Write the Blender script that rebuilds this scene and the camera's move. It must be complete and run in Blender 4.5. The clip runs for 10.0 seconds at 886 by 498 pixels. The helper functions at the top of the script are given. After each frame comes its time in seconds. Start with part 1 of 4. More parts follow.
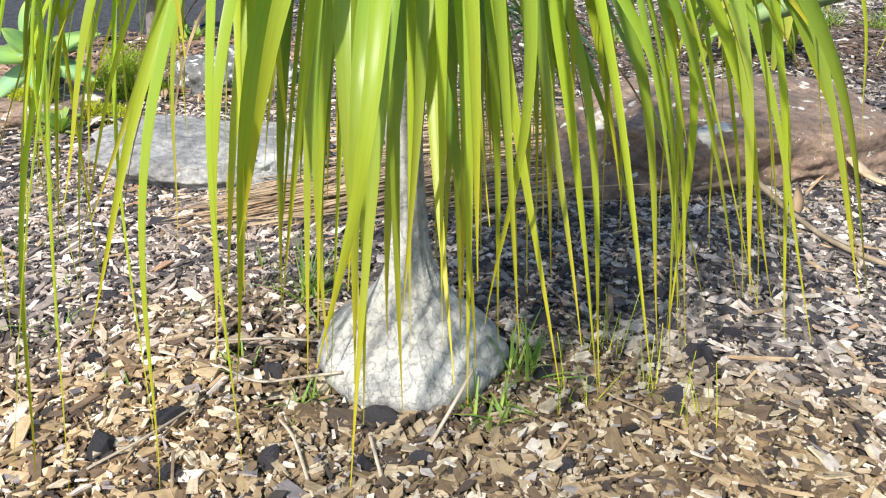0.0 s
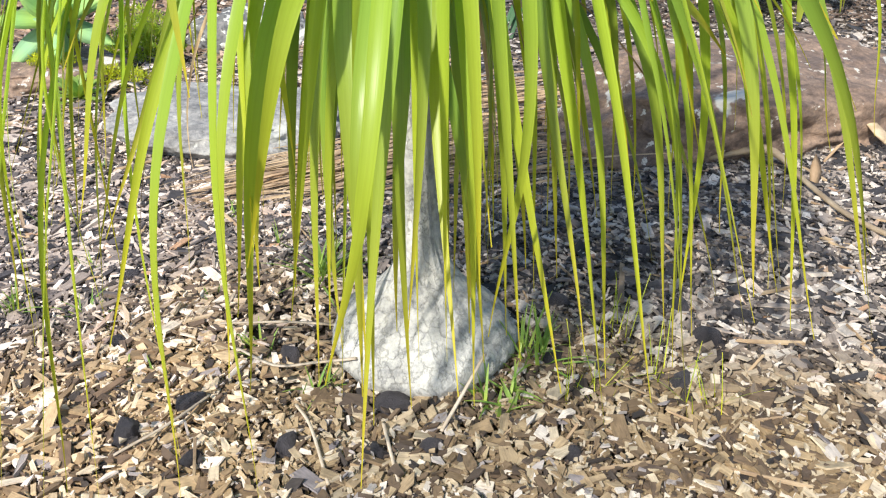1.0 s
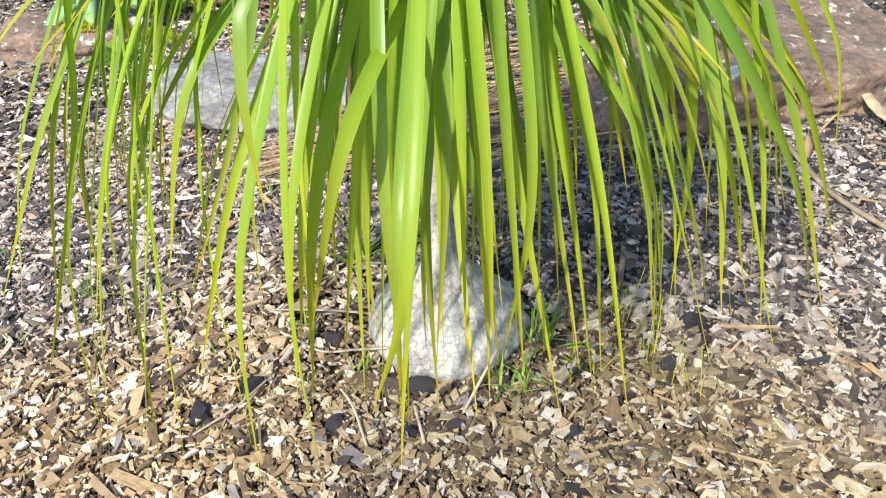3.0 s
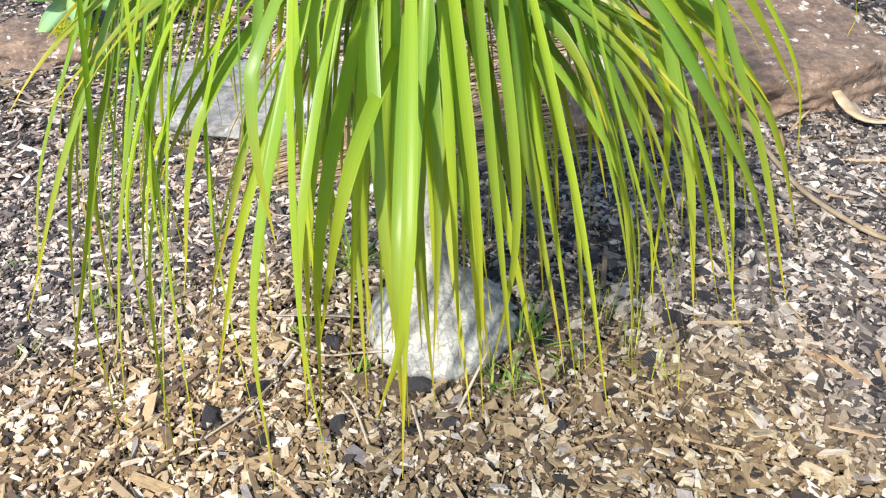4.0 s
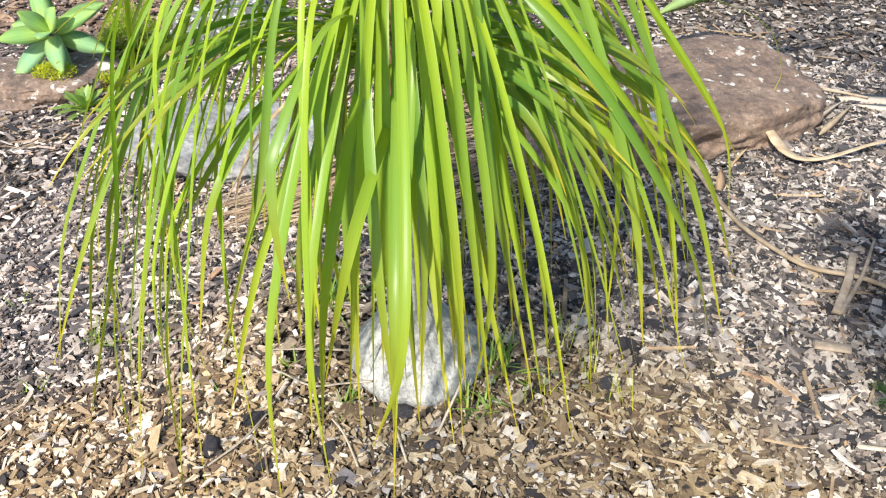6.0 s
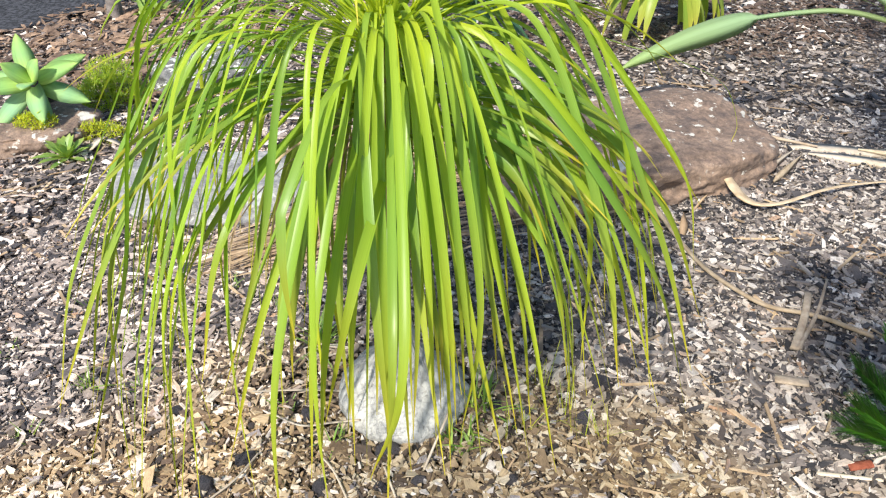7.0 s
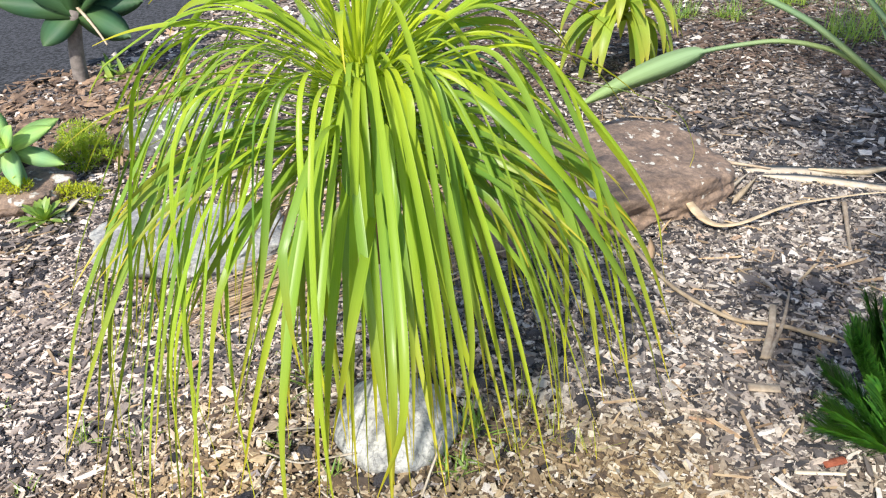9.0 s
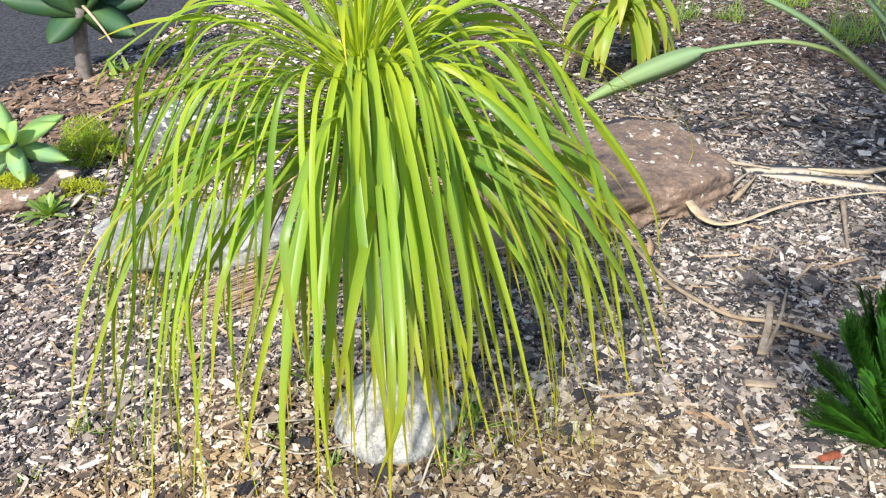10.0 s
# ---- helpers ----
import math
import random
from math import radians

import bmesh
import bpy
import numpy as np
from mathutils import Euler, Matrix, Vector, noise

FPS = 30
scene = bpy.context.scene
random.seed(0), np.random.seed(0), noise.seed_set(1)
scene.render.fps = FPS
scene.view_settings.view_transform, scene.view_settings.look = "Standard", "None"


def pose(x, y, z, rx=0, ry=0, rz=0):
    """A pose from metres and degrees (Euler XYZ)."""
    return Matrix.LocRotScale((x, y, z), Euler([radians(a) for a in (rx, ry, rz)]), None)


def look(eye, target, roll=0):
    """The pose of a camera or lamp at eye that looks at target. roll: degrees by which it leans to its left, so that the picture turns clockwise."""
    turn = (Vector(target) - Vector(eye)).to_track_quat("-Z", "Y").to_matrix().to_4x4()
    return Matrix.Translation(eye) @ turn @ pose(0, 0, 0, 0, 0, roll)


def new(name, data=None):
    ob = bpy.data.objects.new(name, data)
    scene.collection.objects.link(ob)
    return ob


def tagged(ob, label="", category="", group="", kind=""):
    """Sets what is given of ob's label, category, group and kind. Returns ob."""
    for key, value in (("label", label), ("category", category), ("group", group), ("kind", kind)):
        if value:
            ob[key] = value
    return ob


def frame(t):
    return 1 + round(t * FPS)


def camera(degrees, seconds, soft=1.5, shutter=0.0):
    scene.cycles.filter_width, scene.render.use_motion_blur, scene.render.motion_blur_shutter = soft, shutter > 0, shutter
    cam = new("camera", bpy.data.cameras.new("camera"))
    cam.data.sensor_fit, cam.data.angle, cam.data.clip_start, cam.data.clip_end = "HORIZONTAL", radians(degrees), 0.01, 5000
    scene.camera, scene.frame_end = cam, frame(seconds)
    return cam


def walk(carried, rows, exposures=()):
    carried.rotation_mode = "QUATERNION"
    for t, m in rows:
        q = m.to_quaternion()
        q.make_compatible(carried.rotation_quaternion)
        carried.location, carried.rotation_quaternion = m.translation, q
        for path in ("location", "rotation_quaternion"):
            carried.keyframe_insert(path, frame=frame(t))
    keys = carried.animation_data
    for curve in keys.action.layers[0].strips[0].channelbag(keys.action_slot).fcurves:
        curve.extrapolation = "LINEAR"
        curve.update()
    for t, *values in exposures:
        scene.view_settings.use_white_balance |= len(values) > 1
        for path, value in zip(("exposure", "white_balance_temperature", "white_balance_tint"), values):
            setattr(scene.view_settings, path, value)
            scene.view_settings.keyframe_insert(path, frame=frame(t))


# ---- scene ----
cam = camera(57.9, 10.0, soft=1.2)
PATH = [
    (0, (0.160, -1.235, 0.807), (-0.055, 0.548, -0.074), 2.07),
    (0.5, (0.162, -1.223, 0.840), (-0.077, 0.532, -0.089), 1.45),
    (1, (0.174, -1.213, 0.884), (-0.083, 0.494, -0.126), 0.94),
    (1.5, (0.178, -1.228, 0.941), (-0.092, 0.432, -0.141), 0.69),
    (2, (0.177, -1.233, 1.004), (-0.106, 0.383, -0.140), -0.51),
    (2.5, (0.179, -1.256, 1.083), (-0.112, 0.330, -0.100), -0.64),
    (4, (0.184, -1.323, 1.244), (-0.068, 0.222, -0.001), -1.52),
    (4.5, (0.182, -1.349, 1.305), (-0.059, 0.189, 0.050), -1.96),
    (5, (0.170, -1.378, 1.356), (-0.045, 0.167, 0.104), -1.57),
    (6.5, (0.156, -1.474, 1.427), (0.036, 0.135, 0.244), 0.43),
    (7, (0.127, -1.520, 1.466), (0.054, 0.128, 0.335), 1.10),
    (7.5, (0.115, -1.550, 1.486), (0.093, 0.137, 0.412), 1.16),
    (8, (0.104, -1.576, 1.488), (0.092, 0.119, 0.427), 0.23),
    (8.5, (0.092, -1.600, 1.488), (0.089, 0.108, 0.447), -0.33),
    (9, (0.094, -1.612, 1.492), (0.099, 0.098, 0.456), -0.86),
    (9.5, (0.094, -1.629, 1.488), (0.089, 0.081, 0.451), -0.69),
    (10, (0.100, -1.641, 1.487), (0.099, 0.071, 0.455), -0.58),
]
walk(cam, [(t, look(eye, target, roll)) for t, eye, target, roll in PATH])

# ---- light ----
SUN_FROM = Vector((-0.40, -0.84, 0.88)).normalized()
world = bpy.data.worlds.new("world")
scene.world = world
world.use_nodes = True
wn = world.node_tree.nodes
sky = wn.new("ShaderNodeTexSky")
sky.sky_type, sky.sun_disc = "NISHITA", False
sky.sun_elevation = math.asin(SUN_FROM.z)
sky.sun_rotation = math.atan2(SUN_FROM.x, SUN_FROM.y)
wn["Background"].inputs["Strength"].default_value = 0.15
world.node_tree.links.new(sky.outputs[0], wn["Background"].inputs["Color"])
sun = new("sun", bpy.data.lights.new("sun", "SUN"))
sun.data.energy, sun.data.angle, sun.data.color = 4.3, radians(1.6), (1.0, 0.96, 0.88)
sun.matrix_world = look(SUN_FROM * 20, (0, 0, 0))
scene.view_settings.exposure = 0.5


# ---- materials ----
def material(name, rough=0.8, bump=0.0, bump_scale=40.0, spec=0.5):
    """A material and its tree: returns (material, add, link, shader)."""
    m = bpy.data.materials.new(name)
    m.use_nodes = True
    t = m.node_tree
    sh = t.nodes["Principled BSDF"]
    sh.inputs["Roughness"].default_value = rough
    sh.inputs["Specular IOR Level"].default_value = spec

    def add(kind, **values):
        n = t.nodes.new("ShaderNode" + kind)
        for k, v in values.items():
            n.inputs[k.replace("_", " ")].default_value = v
        return n

    def link(a, b):
        t.links.new(a, b)

    if bump:
        co = add("TexCoord")
        nz = add("TexNoise", Scale=bump_scale, Detail=6.0, Roughness=0.65)
        bp = add("Bump", Strength=bump, Distance=0.01)
        link(co.outputs["Object"], nz.inputs["Vector"])
        link(nz.outputs["Fac"], bp.inputs["Height"])
        link(bp.outputs["Normal"], sh.inputs["Normal"])
    return m, add, link, sh


def ramp(add, stops, interp="LINEAR"):
    n = add("ValToRGB")
    n.color_ramp.interpolation = interp
    e = n.color_ramp.elements
    while len(e) < len(stops):
        e.new(0.5)
    for k, (p, c) in zip(e, stops):
        k.position, k.color = p, (*c, 1)
    return n


def mixed(add, link, fac, a, b, mode="MIX"):
    n = add("Mix")
    n.data_type, n.blend_type = "RGBA", mode
    for sock, v in ((n.inputs[0], fac), (n.inputs[6], a), (n.inputs[7], b)):
        if isinstance(v, (int, float)):
            sock.default_value = v
        elif isinstance(v, tuple):
            sock.default_value = (*v, 1)
        else:
            link(v, sock)
    return n.outputs[2]


def noisy(add, link, scale, detail=5.0, rough=0.6, coord="Object", stretch=None):
    co = add("TexCoord")
    nz = add("TexNoise", Scale=scale, Detail=detail, Roughness=rough)
    src = co.outputs[coord]
    if stretch:
        mp = add("Mapping", Scale=stretch)
        link(src, mp.inputs["Vector"])
        src = mp.outputs["Vector"]
    link(src, nz.inputs["Vector"])
    return nz.outputs["Fac"]


def leaf_material(name, young, old, tip, glow=0.45, rough=0.38, rib=0.12):
    """Leaf: colour by piece and along the blade, light coming through it."""
    m, add, link, sh = material(name, rough, spec=0.3)
    info = add("ObjectInfo")
    uv = add("TexCoord")
    sep = add("SeparateXYZ")
    link(uv.outputs["UV"], sep.inputs[0])
    base = ramp(add, [(0.0, old), (1.0, young)])
    geo = add("NewGeometry")
    mx = add("Math")
    mx.operation = "ADD"
    link(info.outputs["Random"], mx.inputs[0])
    link(geo.outputs["Random Per Island"], mx.inputs[1])
    fr = add("Math")
    fr.operation = "FRACT"
    link(mx.outputs[0], fr.inputs[0])
    link(fr.outputs[0], base.inputs["Fac"])
    grain = add("TexNoise", Scale=1.0, Detail=3.0)
    mp = add("Mapping", Scale=(9.0, 1.6, 1.0))
    link(uv.outputs["UV"], mp.inputs["Vector"])
    link(mp.outputs["Vector"], grain.inputs["Vector"])
    gr = ramp(add, [(0.36, (0.86, 0.88, 0.84)), (0.5, (0.98, 0.98, 0.97)), (0.66, (1.08, 1.06, 1.04))])
    link(grain.outputs["Fac"], gr.inputs["Fac"])
    col = mixed(add, link, 1.0, base.outputs["Color"], gr.outputs["Color"], "MULTIPLY")
    along = ramp(add, [(0.04, (1.36, 1.14, 0.75)), (0.3, (1.25, 1.09, 0.85)), (0.6, (0.9, 0.97, 1.05))])
    link(sep.outputs["Y"], along.inputs["Fac"])
    col = mixed(add, link, 1.0, col, along.outputs["Color"], "MULTIPLY")
    tr = ramp(add, [(0.55, (0, 0, 0)), (0.84, (0.5, 0.5, 0.5)), (0.96, (1, 1, 1))])
    link(sep.outputs["Y"], tr.inputs["Fac"])
    col = mixed(add, link, tr.outputs["Color"], col, tip)
    link(col, sh.inputs["Base Color"])
    bp = add("Bump", Strength=rib, Distance=0.002)
    link(grain.outputs["Fac"], bp.inputs["Height"])
    link(bp.outputs["Normal"], sh.inputs["Normal"])
    tl = add("BsdfTranslucent")
    warm = mixed(add, link, 1.0, col, (1.05, 1.12, 0.5), "MULTIPLY")
    link(warm, tl.inputs["Color"])
    ms = add("MixShader")
    ms.inputs[0].default_value = glow
    link(sh.outputs[0], ms.inputs[1])
    link(tl.outputs[0], ms.inputs[2])
    out = m.node_tree.nodes["Material Output"]
    link(ms.outputs[0], out.inputs["Surface"])
    return m


M_PALM = leaf_material("palm_leaf", (0.38, 0.51, 0.04), (0.25, 0.41, 0.05), (0.54, 0.46, 0.03), 0.37, 0.36)
M_PALM_YOUNG = leaf_material("young_palm_leaf", (0.40, 0.54, 0.04), (0.31, 0.47, 0.045), (0.56, 0.49, 0.03), 0.36, 0.36)
# darker green for old leaves, and for leaves with shade put into their colour
M_PALM_OLD_SHADED = leaf_material("old_shaded_palm_leaf", (0.23, 0.37, 0.05), (0.13, 0.26, 0.04), (0.48, 0.40, 0.03), 0.28, 0.34)
M_YUCCA = leaf_material("yucca_leaf", (0.44, 0.52, 0.07), (0.27, 0.4, 0.05), (0.46, 0.42, 0.06), 0.35)
M_AGAVE = leaf_material("agave_leaf", (0.40, 0.64, 0.19), (0.34, 0.56, 0.35), (0.46, 0.66, 0.18), 0.3, 0.68, 0.1)
M_DARKLEAF = leaf_material("dark_leaf", (0.066, 0.155, 0.068), (0.038, 0.105, 0.056), (0.08, 0.15, 0.06), 0.2, 0.55)
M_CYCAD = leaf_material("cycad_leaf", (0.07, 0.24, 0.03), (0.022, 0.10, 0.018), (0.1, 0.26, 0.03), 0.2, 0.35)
M_CYCAD_SUNLIT = leaf_material("sunlit_cycad_leaf", (0.12, 0.34, 0.04), (0.06, 0.2, 0.03), (0.15, 0.36, 0.04), 0.25, 0.35)
M_ARCH = leaf_material("arching_leaf", (0.37, 0.50, 0.27), (0.33, 0.46, 0.24), (0.42, 0.56, 0.2), 0.35, 0.6)
M_HERB = leaf_material("herb_leaf", (0.34, 0.48, 0.12), (0.18, 0.33, 0.07), (0.36, 0.44, 0.1), 0.35)
M_FERN = leaf_material("fern_leaf", (0.44, 0.56, 0.06), (0.26, 0.42, 0.05), (0.5, 0.58, 0.07), 0.4)
M_MOSS = leaf_material("moss_leaf", (0.55, 0.6, 0.04), (0.34, 0.46, 0.04), (0.6, 0.6, 0.06), 0.4)


def simple_mat(name, c1, c2, scale, rough=0.85, bump=0.5, bump_scale=60.0, stretch=None, c3=None, spread=0.2):
    m, add, link, sh = material(name, rough, bump, bump_scale)
    n = noisy(add, link, scale, stretch=stretch)
    stops = [(0.5 - spread, c1), (0.5 + spread, c2)] if c3 is None else [(0.25, c1), (0.5, c2), (0.75, c3)]
    r = ramp(add, stops)
    link(n, r.inputs["Fac"])
    info = add("ObjectInfo")
    v = ramp(add, [(0.0, (0.66, 0.64, 0.64)), (1.0, (1.25, 1.22, 1.18))])
    geo = add("NewGeometry")
    both = add("Math")
    both.operation = "ADD"
    link(info.outputs["Random"], both.inputs[0])
    link(geo.outputs["Random Per Island"], both.inputs[1])
    own = add("Math")
    own.operation = "FRACT"
    link(both.outputs[0], own.inputs[0])
    link(own.outputs[0], v.inputs["Fac"])
    link(mixed(add, link, 1.0, r.outputs["Color"], v.outputs["Color"], "MULTIPLY"), sh.inputs["Base Color"])
    return m


M_ASPHALT = simple_mat("asphalt", (0.008, 0.008, 0.01), (0.066, 0.067, 0.078), 34.0, 0.95, 1.0, 30.0, spread=0.07)
M_STONE = simple_mat("dark_stone", (0.03, 0.03, 0.04), (0.15, 0.135, 0.15), 30.0, 0.7, 1.0, 80.0, spread=0.16)
M_STRAW = simple_mat("straw", (0.3, 0.2, 0.11), (0.58, 0.45, 0.28), 30.0, 0.7, 0.2, 90.0)
M_STRAW_PILE = simple_mat("straw_pile", (0.24, 0.15, 0.09), (0.56, 0.43, 0.27), 14.0, 0.75, 0.2, 90.0)
M_PALE = simple_mat("pale_dry_leaf", (0.45, 0.36, 0.25), (0.72, 0.64, 0.52), 18.0, 0.7, 0.3, 90.0)
M_BARKSTEM = simple_mat("dry_stem", (0.38, 0.28, 0.17), (0.64, 0.52, 0.36), 22.0, 0.7, 0.4, 90.0)
M_STICK = simple_mat("stick", (0.3, 0.22, 0.15), (0.6, 0.5, 0.38), 30.0, 0.8, 0.5, 120.0)
M_GREYSTEM = simple_mat("grey_stem", (0.105, 0.092, 0.085), (0.23, 0.20, 0.185), 25.0, 0.9, 0.6, 60.0)
M_TRUNK = simple_mat("trunk_bark", (0.09, 0.055, 0.03), (0.26, 0.17, 0.1), 30.0, 0.9, 0.9, 60.0, (1, 1, 0.3))


def chip_material():
    m, add, link, sh = material("wood_chip", 0.82)
    geo = add("NewGeometry")
    pale = ramp(add, [(0.0, (0.035, 0.03, 0.03)), (0.16, (0.12, 0.082, 0.055)), (0.42, (0.26, 0.185, 0.105)),
                      (0.66, (0.40, 0.31, 0.195)), (0.84, (0.60, 0.52, 0.40)), (0.94, (0.70, 0.64, 0.58)), (1.0, (0.2, 0.18, 0.195))])
    grey = ramp(add, [(0.0, (0.018, 0.018, 0.022)), (0.22, (0.065, 0.06, 0.065)), (0.44, (0.16, 0.137, 0.13)),
                      (0.66, (0.31, 0.265, 0.24)), (0.86, (0.52, 0.47, 0.43)), (0.96, (0.76, 0.70, 0.66)), (1.0, (0.32, 0.19, 0.11))])
    own = add("ObjectInfo")
    plus = add("Math")
    plus.operation = "ADD"
    link(geo.outputs["Random Per Island"], plus.inputs[0])
    link(own.outputs["Random"], plus.inputs[1])
    pick = add("Math")
    pick.operation = "FRACT"
    link(plus.outputs[0], pick.inputs[0])
    for r in (pale, grey):
        link(pick.outputs[0], r.inputs["Fac"])
    # fresh tan chips round the foot of the palm, weathered grey ones elsewhere
    sep = add("SeparateXYZ")
    link(geo.outputs["Position"], sep.inputs[0])
    nz = noisy(add, link, 2.2, 3.0)
    a = add("Math")
    a.operation = "MULTIPLY_ADD"
    a.inputs[1].default_value, a.inputs[2].default_value = -1.3, 0.18
    link(sep.outputs["Y"], a.inputs[0])
    b = add("Math")
    b.operation = "ADD"
    link(a.outputs[0], b.inputs[0])
    link(nz, b.inputs[1])
    over = add("Math")
    over.operation = "ADD"
    over.inputs[1].default_value = 0.15
    link(sep.outputs["X"], over.inputs[0])
    wide = add("Math")
    wide.operation = "ABSOLUTE"
    link(over.outputs[0], wide.inputs[0])
    fade = add("MapRange")
    fade.inputs["From Min"].default_value, fade.inputs["From Max"].default_value = 0.42, 1.05
    fade.inputs["To Max"].default_value = 0.62
    link(wide.outputs[0], fade.inputs["Value"])
    less = add("Math")
    less.operation = "SUBTRACT"
    link(b.outputs[0], less.inputs[0])
    link(fade.outputs[0], less.inputs[1])
    f = ramp(add, [(0.42, (0, 0, 0)), (0.85, (1, 1, 1))])
    link(less.outputs[0], f.inputs["Fac"])
    col = mixed(add, link, f.outputs["Color"], grey.outputs["Color"], pale.outputs["Color"])
    g = noisy(add, link, 60.0, 4.0)
    gr = ramp(add, [(0.3, (0.75, 0.74, 0.74)), (0.7, (1.15, 1.14, 1.12))])
    link(g, gr.inputs["Fac"])
    col = mixed(add, link, 1.0, col, gr.outputs["Color"], "MULTIPLY")
    # wood fibre along each chip
    fibre = noisy(add, link, 1.0, 5.0, 0.7, "UV", (1.2, 9.0, 1.0))
    fr = ramp(add, [(0.3, (0.58, 0.55, 0.53)), (0.5, (1.0, 1.0, 1.0)), (0.72, (1.28, 1.25, 1.2))])
    link(fibre, fr.inputs["Fac"])
    col = mixed(add, link, 0.85, col, fr.outputs["Color"], "MULTIPLY")
    # paler to the sides of the bed, most towards -x, darker in the middle
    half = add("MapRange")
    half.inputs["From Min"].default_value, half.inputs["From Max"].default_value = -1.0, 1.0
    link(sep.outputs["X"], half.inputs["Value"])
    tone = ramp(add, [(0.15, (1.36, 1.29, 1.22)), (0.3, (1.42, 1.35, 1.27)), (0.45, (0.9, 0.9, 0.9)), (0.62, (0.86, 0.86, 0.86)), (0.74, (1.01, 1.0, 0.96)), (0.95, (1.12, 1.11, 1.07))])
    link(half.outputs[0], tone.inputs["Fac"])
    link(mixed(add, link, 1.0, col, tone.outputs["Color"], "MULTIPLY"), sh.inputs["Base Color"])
    bp = add("Bump", Strength=0.6, Distance=0.003)
    link(fibre, bp.inputs["Height"])
    link(bp.outputs["Normal"], sh.inputs["Normal"])
    return m


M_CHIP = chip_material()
M_LITTER = simple_mat("leaf_litter", (0.09, 0.055, 0.038), (0.40, 0.27, 0.18), 14.0, 0.8, 0.5, 70.0, spread=0.13)


M_BACK_LITTER = simple_mat("brown_litter", (0.04, 0.028, 0.022), (0.22, 0.15, 0.11), 14.0, 0.85, 0.5, 70.0, spread=0.14)


def ground_material():
    """Soil with crumbled bark: small flakes in the same colours as the chips, so that the gaps and the distance read as mulch."""
    m, add, link, sh = material("mulched_soil", 0.92)
    co = add("TexCoord")
    warp = add("TexNoise", Scale=30.0, Detail=3.0)
    va = add("VectorMath")
    va.operation = "MULTIPLY_ADD"
    va.inputs[1].default_value = (0.03, 0.03, 0.03)
    link(warp.outputs["Color"], va.inputs[0])
    link(co.outputs["Object"], va.inputs[2])
    link(co.outputs["Object"], warp.inputs["Vector"])
    vo = add("TexVoronoi", Scale=48.0)
    link(va.outputs[0], vo.inputs["Vector"])
    r = ramp(add, [(0.0, (0.03, 0.026, 0.026)), (0.4, (0.10, 0.075, 0.06)), (0.7, (0.22, 0.17, 0.13)), (1.0, (0.42, 0.35, 0.28))])
    sep = add("SeparateColor")
    link(vo.outputs["Color"], sep.inputs[0])
    link(sep.outputs[0], r.inputs["Fac"])
    dirt = noisy(add, link, 6.0, 6.0)
    g = ramp(add, [(0.3, (0.6, 0.55, 0.5)), (0.7, (1.1, 1.1, 1.1))])
    link(dirt, g.inputs["Fac"])
    link(mixed(add, link, 1.0, r.outputs["Color"], g.outputs["Color"], "MULTIPLY"), sh.inputs["Base Color"])
    bp = add("Bump", Strength=0.9, Distance=0.012)
    link(vo.outputs["Distance"], bp.inputs["Height"])
    link(bp.outputs["Normal"], sh.inputs["Normal"])
    return m


M_GROUND = ground_material()


def rock_material(name, c1, c2, c3, lichen, spots=0.6):
    m, add, link, sh = material(name, 0.85, 1.0, 34.0)
    n1 = noisy(add, link, 7.0, 10.0, 0.72)
    r = ramp(add, [(0.36, c1), (0.5, c2), (0.62, c3)])
    link(n1, r.inputs["Fac"])
    n2 = noisy(add, link, 45.0, 7.0, 0.75)
    g = ramp(add, [(0.32, (0.5, 0.5, 0.52)), (0.5, (0.95, 0.95, 0.95)), (0.68, (1.4, 1.36, 1.3))])
    link(n2, g.inputs["Fac"])
    col = mixed(add, link, 1.0, r.outputs["Color"], g.outputs["Color"], "MULTIPLY")
    n3 = noisy(add, link, 24.0, 5.0, 0.6)
    f = ramp(add, [(spots, (0, 0, 0)), (spots + 0.03, (1, 1, 1))])
    link(n3, f.inputs["Fac"])
    col = mixed(add, link, f.outputs["Color"], col, lichen)
    n4 = noisy(add, link, 6.5, 4.0, 0.55)
    f4 = ramp(add, [(0.635, (0, 0, 0)), (0.665, (1, 1, 1))])
    link(n4, f4.inputs["Fac"])
    link(mixed(add, link, f4.outputs["Color"], col, lichen), sh.inputs["Base Color"])
    return m


M_ROCK_GREY = rock_material("grey_rock", (0.18, 0.176, 0.17), (0.30, 0.292, 0.28), (0.43, 0.42, 0.39), (0.5, 0.5, 0.46), 0.66)
M_ROCK_BROWN = rock_material("brown_rock", (0.135, 0.098, 0.082), (0.245, 0.168, 0.122), (0.35, 0.245, 0.178), (0.66, 0.62, 0.54), 0.62)
M_ROCK_MOTTLED = rock_material("mottled_rock", (0.09, 0.09, 0.09), (0.16, 0.16, 0.155), (0.22, 0.21, 0.2), (0.6, 0.6, 0.55), 0.56)


